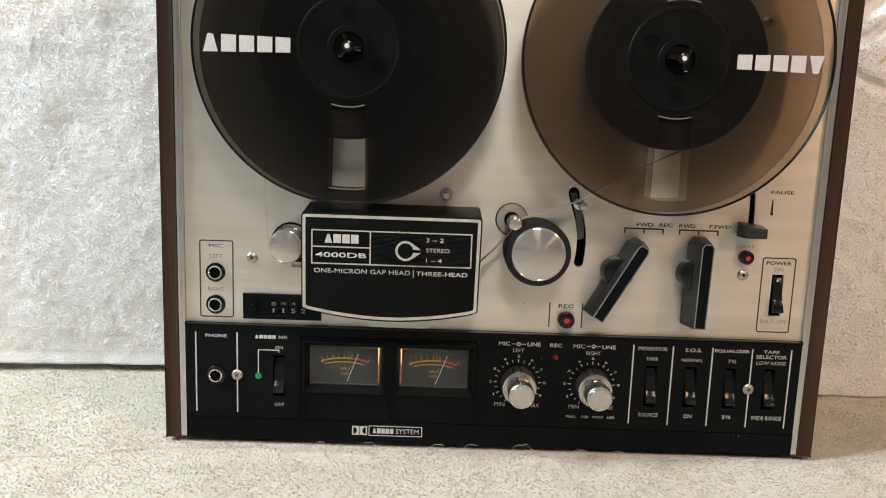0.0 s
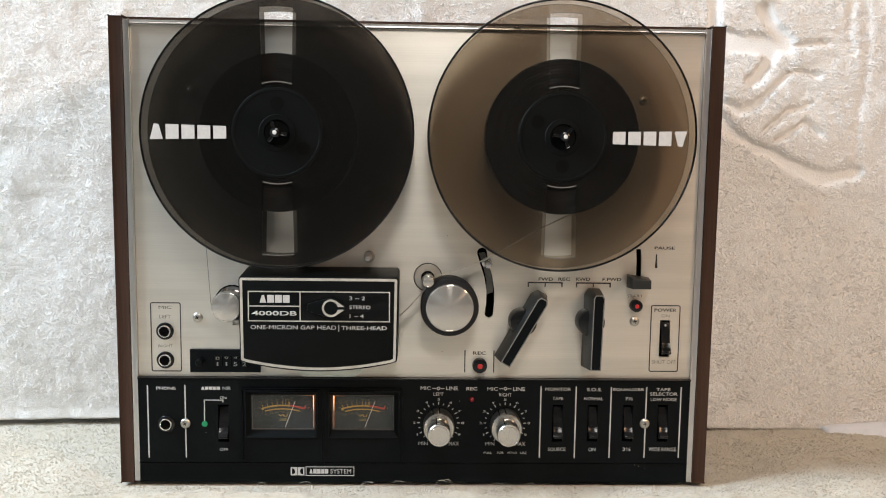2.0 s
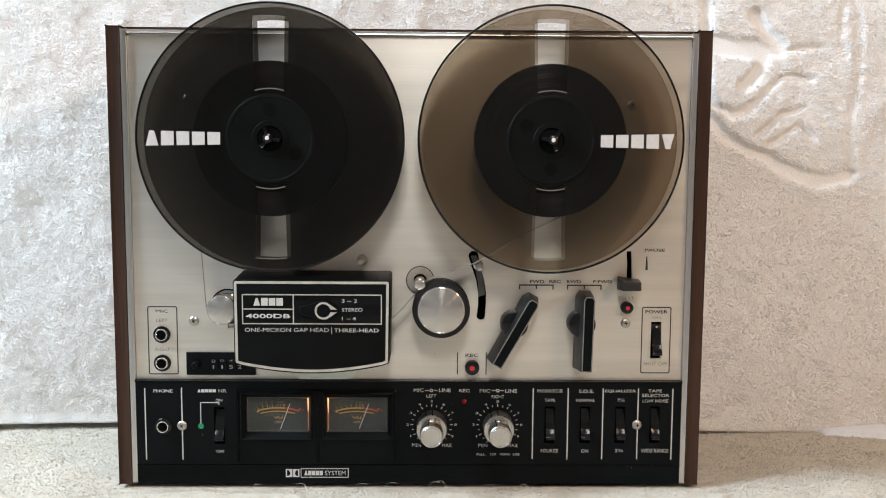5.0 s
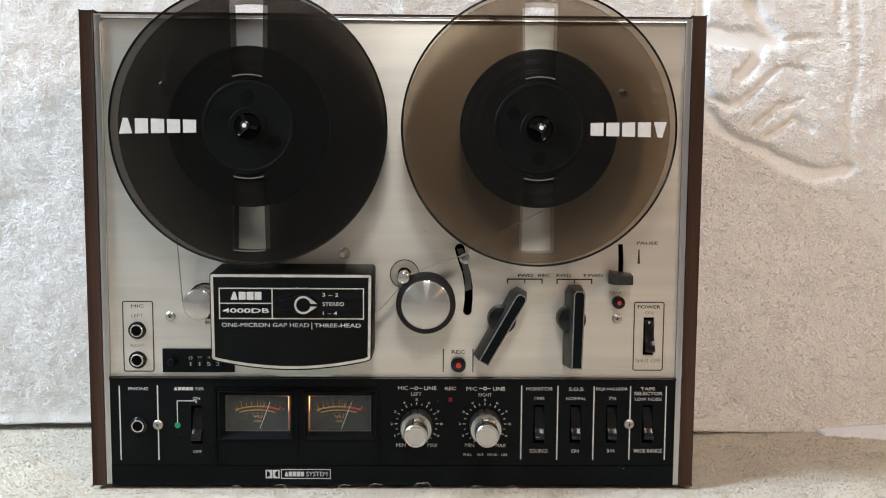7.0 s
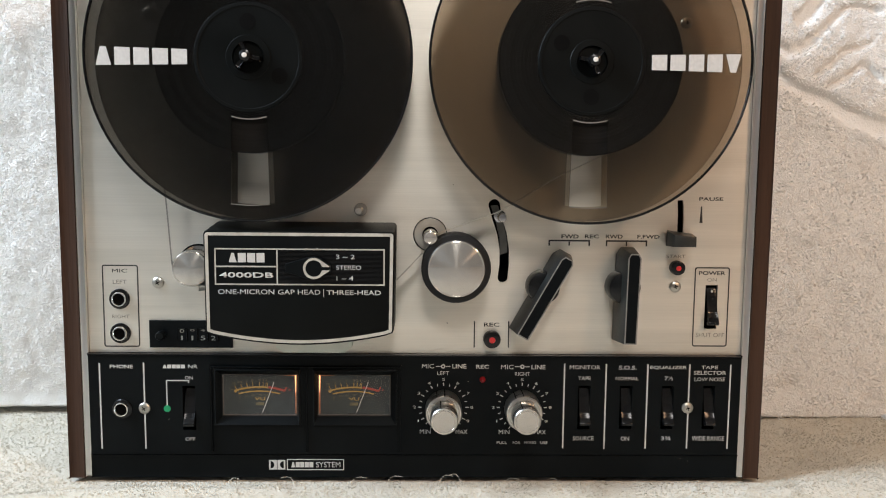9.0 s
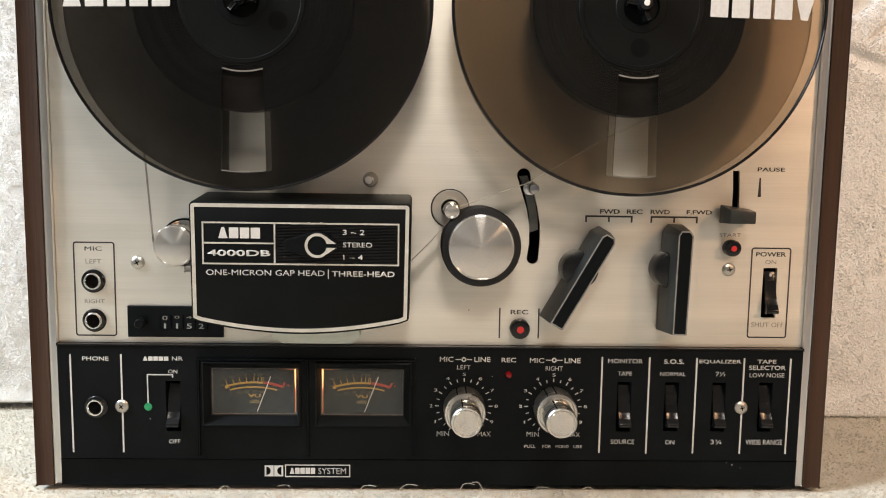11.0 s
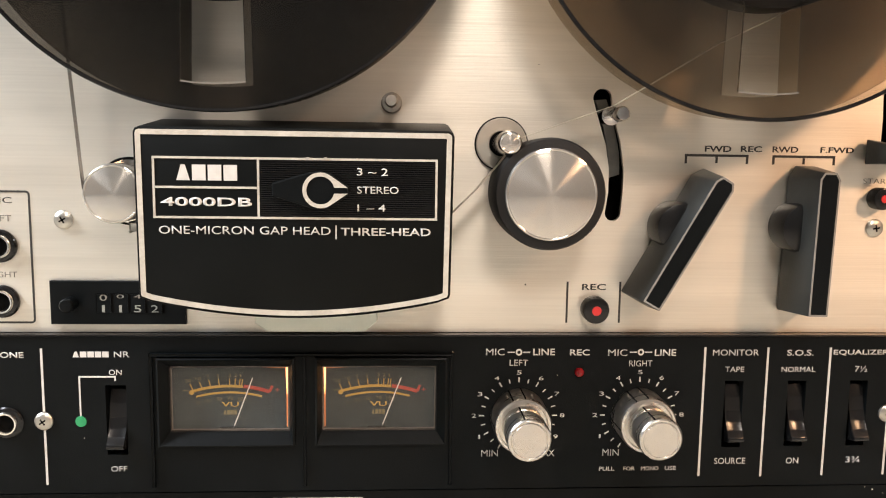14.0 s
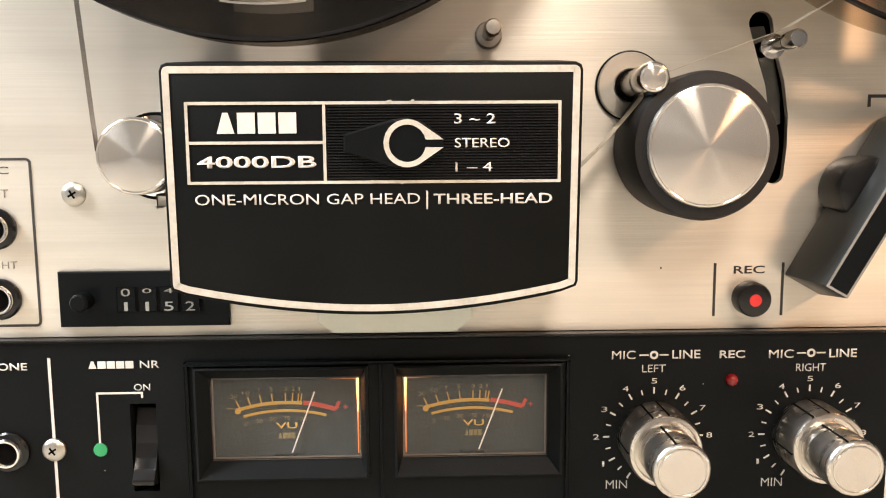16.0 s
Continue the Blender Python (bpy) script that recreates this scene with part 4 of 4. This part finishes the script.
    words("+", wb - 5.4, wb - 3.9, 52.8, 54.2, D + 0.1, M_REDINK, meter)
    part("needle", stroke([(mid + 1.6, 39.6), (mid + 8.8, 58.6)], 0.36, D + 0.5, thick=0.3), M_NEEDLE, meter, "thin white needle")
    part("needle_pivot", block(cx - 3.6, cx + 3.4, 38.05, 38.9, D + 0.2, D + 0.8, 0.2), M_LEVER, meter)
    side = wb - 0.9 if n == 0 else wa + 0.9
    s = 1 if n == 0 else -1
    part("bulb_strip", plate([(side - 0.12, 52.0), (side + 0.12, 52.0), (side + 0.30, 58.5), (side + 0.42, 62.8), (side - 0.42, 62.8), (side - 0.30, 58.5)], -0.5, D, bevel=0.2), M_BULB, meter, "glowing orange bulb edge")
    # the bulb's fading spill along the edges, put in as dim glowing strips
    part("spill_tail", plate([(side - 0.16, 39), (side + 0.16, 39), (side + 0.2, 52.0), (side - 0.2, 52.0)], -0.6, D), M_EDGE_GLOW, meter, "dim orange strip added for the bulb's spill")
    part("spill_top", plate([(side, 62.3), (side, 62.9), (side - s * 9, 62.8), (side - s * 9, 62.6)] if s < 0 else [(side, 62.9), (side, 62.3), (side - s * 9, 62.6), (side - s * 9, 62.8)], -0.6, D), M_EDGE_GLOW, meter, "dim orange strip added for the bulb's spill")
    part("dial_frame", stroke([(wa + 0.25, mz0 + 0.25), (wb - 0.25, mz0 + 0.25), (wb - 0.25, mz1 - 0.25), (wa + 0.25, mz1 - 0.25)], 0.4, -0.4, closed=True, thick=0.3), M_FRAME, meter, "thin brownish window edge")
    pane = part("meter_glass", plate([(wa, mz0), (wb, mz0), (wb, mz1), (wa, mz1)], 0.9, 0.4), M_GLASS, meter, "clear meter window")
    pane.visible_shadow = False
for x in (-66.6, -123.6, -10.6):
    part("panel_rib", block(x - 0.5, x + 0.5, 17.0, 68.6, 2.9, 4.2, 0.3), M_BLACK, panel)
part("panel_rib", block(-124, -10.2, 68.3, 69.2, 2.9, 4.6, 0.3), M_BLACK, panel)

# volume knobs
for cx, mark in ((15.7, 112), (63.3, 118)):
    cz = 44.2
    for k in range(21):
        t = radians(240 - 15 * k)
        r1 = 15.3 if k % 2 == 0 else 14.9
        printed([(cx + 13.3 * math.cos(t), cz + 13.3 * math.sin(t)), (cx + r1 * math.cos(t), cz + r1 * math.sin(t))], 0.5 if k % 2 == 0 else 0.4, panel, M_WHITE, 3.0, name="scale_tick")
    for v in range(1, 10):
        t = radians(240 - 30 * v)
        x, z = cx + 17.3 * math.cos(t), cz + 17.2 * math.sin(t)
        words(str(v), x - 0.9, x + 0.9, z - 0.8, z + 0.8, P, M_WHITE, panel, -0.004, "digit")

    def turned(name, prof, material, label, parent):
        ob = part(name, lathe(prof, 0, 0, 80), material, parent, label, True)
        ob.location = (cx * MM, 0, cz * MM)
        return ob

    lower = turned("volume_knob", [(10.9, 3.2), (10.9, 15.0), (10.4, 16.0), (9.4, 16.2), (9.1, 15.2), (7.6, 15.2)], M_KNOB, "outer spun aluminium volume ring", rec)
    upper = turned("inner_knob", [(7.9, 15.0), (8.05, 29.2), (7.7, 30.0), (7.2, 30.4), (6.7, 30.4), (6.5, 30.22), (6.25, 30.3), (0, 30.3)], M_KNOB, "inner turned aluminium knob", lower)
    cap = turned("knob_cap", [(6.3, 30.3), (6.2, 30.42), (0, 30.42)], M_SPUN, "spun aluminium end cap", lower)
    cap.location = (0, 0, 0)
    upper.location = (0, 0, 0)
    for r, d0, d1, ats in ((10.85, 3.4, 15.6, (mark, mark + 70, mark + 150, mark - 25)), (8.0, 16.4, 29.8, (mark - 8, 236))):
        for at in ats:
            t = radians(at)
            c, q = math.cos(t), math.sin(t)
            g = plate([(r * c - u * q - v * c, r * q + u * c - v * q) for u, v in ((-0.3, -0.12), (0.3, -0.12), (0.3, 0.6), (-0.3, 0.6))], d1, d0)
            part("pointer_line", g, M_HOLE, lower)


def rocker(a, b, z0, z1):
    """A rocker in its well: hollow front, the pressed end out of sight, the other end proud."""
    bm, c = bmesh.new(), (z0 + z1) / 2
    prof = [(-1.5, z1 - c - 1.2), (0.0, z1 - c - 2.0), (1.4, 6.5), (2.2, 1.0), (3.2, -3.0), (5.0, -6.0), (7.2, -8.4), (7.4, -9.4), (6.8, -10.3), (4.0, -10.8), (-1.5, -11.0)]
    rows = [[bm.verts.new((x * MM, -d * MM, (c + z) * MM)) for d, z in prof] for x in (a + 1.0, b - 0.3)]
    for k in range(len(prof)):
        j = (k + 1) % len(prof)
        bm.faces.new((rows[0][k], rows[0][j], rows[1][j], rows[1][k]))
    bm.faces.new(rows[0])
    bm.faces.new(rows[1][::-1])
    bmesh.ops.bevel(bm, geom=list(bm.edges), offset=0.3 * MM, segments=2, affect="EDGES", profile=0.5)
    return part("rocker_switch", bm, M_GLOSS, rec, "gloss black rocker switch", True)


for a, b, z0, z1 in WELLS:
    rocker(a, b, z0, z1)
r = rocker(173.6, 181.0, 92.6, 119.4)
r.location = (0, 0.0015, 0)
part("switch_dot", block(177.2, 178.4, 114.6, 116.2, 0.4, 0.75), M_WHITE, r, "small white switch mark")

# ---- reels ----
def reel(name, cx, cz, turn, smoke, pack_r, label):
    thing = tagged(new(name), label, "tape reel", "tape reels on the recorder")

    def rot(pts):
        c, q = math.cos(radians(turn)), math.sin(radians(turn))
        return [(cx + x * c - z * q, cz + x * q + z * c) for x, z in pts]

    def opening(at):
        """A window between the pack and the rim, narrow end inwards."""
        hw_in, hw_out = 9.6, 10.6
        a_in, a_out = math.degrees(math.asin(hw_in / 33.0)), math.degrees(math.asin(hw_out / 80))
        return circle(0, 0, 80, 8, at - a_out, at + a_out) + circle(0, 0, 33.0, 8, at + a_in, at - a_in)

    for nm, d in (("back_flange", 16.0), ("front_flange", 30.0)):
        flange = part(nm, plate(rot(circle(0, 0, 88.4, 128)), d, d - 1.2, [rot(opening(90)), rot(opening(270)), rot(circle(0, 0, 26, 40))]), smoke, thing, "smoke-tinted clear flange")
        if nm == "back_flange":
            continue
        # pale strokes painted for the reflections at both ends of each window
        for at in (90, 270):
            edge = rot(opening(at))
            part("window_glint_line", stroke(edge[:9], 0.55, d, thick=0.25), M_EDGE_GLINT, flange, "pale line painted for the glint on the window edge")
            part("window_glint_line", stroke(edge[9:], 0.7, d, thick=0.25), M_EDGE_GLINT, flange, "pale line painted for the glint on the window edge")
        tor = bmesh.new()
        lathe([(88.2, d - 1.6), (89.0, d - 1.5), (89.3, d - 0.6), (89.0, d + 0.3), (88.2, d + 0.4), (87.8, d - 0.4)], cx, cz, 160, tor)
        part("flange_rim", tor, M_GLOSS, flange, "dark glossy rim edge", True)
    pack = part("tape_pack", lathe([(28, 17.2), (pack_r, 17.2), (pack_r, 27.5)] + [(pack_r - 0.6 - k * 0.75, 27.75 + 0.10 * math.sin(k * 2.3) + 0.08 * math.sin(k * 0.7)) for k in range(29)] + [(28, 27.8)], 0, 0, 96), M_TAPE, thing, "dark wound tape pack", True)
    pack.location = (cx * MM, 0, cz * MM)
    hub = part("hub", lathe([(29.6, 15), (29.6, 29.9), (29.1, 30.5), (27.6, 30.6), (27.2, 30.3), (12.2, 30.2), (11.8, 30.6), (8.6, 30.7), (8.2, 29.0), (0, 29.0)], cx, cz, 72), M_COVER, thing, "black hub", True)
    for at, rr in ((90, 19.0), (330, 19.5)):
        (hx, hz), = rot([(rr * math.cos(radians(at)), rr * math.sin(radians(at)))])
        part("hub_hole", lathe([(4.4, 30.36), (0, 30.36)], hx, hz, 24), M_HOLE, hub)
    sp = part("spindle", lathe([(3.4, 29), (3.4, 37.5), (2.9, 39.0), (1.4, 39.6), (1.2, 39.0), (0, 39.0)], cx, cz, 32), M_CHROME, hub, "chrome spindle tip", True)
    sp.data.materials[0] = M_GLOSS
    part("spindle_tip", lathe([(1.5, 39.2), (1.3, 40.0), (0, 40.1)], cx, cz, 20), M_NEEDLE, hub, "pale spindle centre")
    for k in range(3):
        t = radians(turn + 120 * k + 20)
        bmx = block(-1.1, 1.1, 3.0, 7.4, 29, 35.5, 0.4)
        bmesh.ops.rotate(bmx, verts=bmx.verts, cent=(0, 0, 0), matrix=Matrix.Rotation(-t, 3, "Y"))
        bmesh.ops.translate(bmx, verts=bmx.verts, vec=(cx * MM, 0, cz * MM))
        part("spindle_fin", bmx, M_GLOSS, hub)
    # the maker's name on the flange, as five plain blocks that narrow towards the hub
    for k in range(5):
        r0, r1 = 82.0 - k * 10.2, 82.0 - k * 10.2 - 8.3
        h0, h1 = 5.0 - k * 0.2, 5.0 - (k + 1) * 0.2
        top = 2.6 if k == 0 else 0.0
        part("emblem_bar", plate(rot([(-r0, -h0), (-r1, -h1), (-r1 - top, h1), (-r0 + top, h0)]), 30.4, 30.12), M_REELWHITE, thing, "white printed block")
    return thing


reel("supply_reel", -92.4, 246.7, 0, M_SMOKE_DARK, 51.5, "dark smoke-tinted tape reel with white print on its spindle")
reel("takeup_reel", 94.6, 246.6, 180, M_SMOKE, 51.0, "brown smoke-tinted tape reel with white print on its spindle")


def ribbon(pts, name, label, material, twist=0.0):
    """Tape standing on edge: a run of (x, z, d), 6.3 wide out of the front."""
    bm, rows = bmesh.new(), []
    for x, z, d in pts:
        rows.append([bm.verts.new(((x + twist * e) * MM, -(d + e) * MM, (z + o) * MM)) for e, o in ((-3.1, 0), (3.1, 0), (3.1, 0.12), (-3.1, 0.12))])
    for a, b in zip(rows, rows[1:]):
        for j in range(4):
            bm.faces.new((a[j], b[j], b[(j + 1) % 4], a[(j + 1) % 4]))
    for row in (rows[0], rows[-1]):
        bm.faces.new(row)
    return tagged(part(name, bm, material), label, "magnetic tape", "tape runs")


ribbon([(-143.4, 240, 23), (-143.2, 190, 21), (-141.6, 140, 15.5), (-141.2, 131, 14.5)], "tape_run", "thin brown tape running down from the supply reel", M_STRAND, 0.2)
ribbon([(-14.5, 121.0, 12), (-4, 131.5, 12), (4.6, 141.5, 12), (11.6, 150.6, 12), (46, 163.0, 13.2), (80, 184, 18), (110.5, 199.4, 22.5)], "tape_run", "thin brown tape running past the capstan to the reel", M_TAPE_PAINTED_SHEEN)
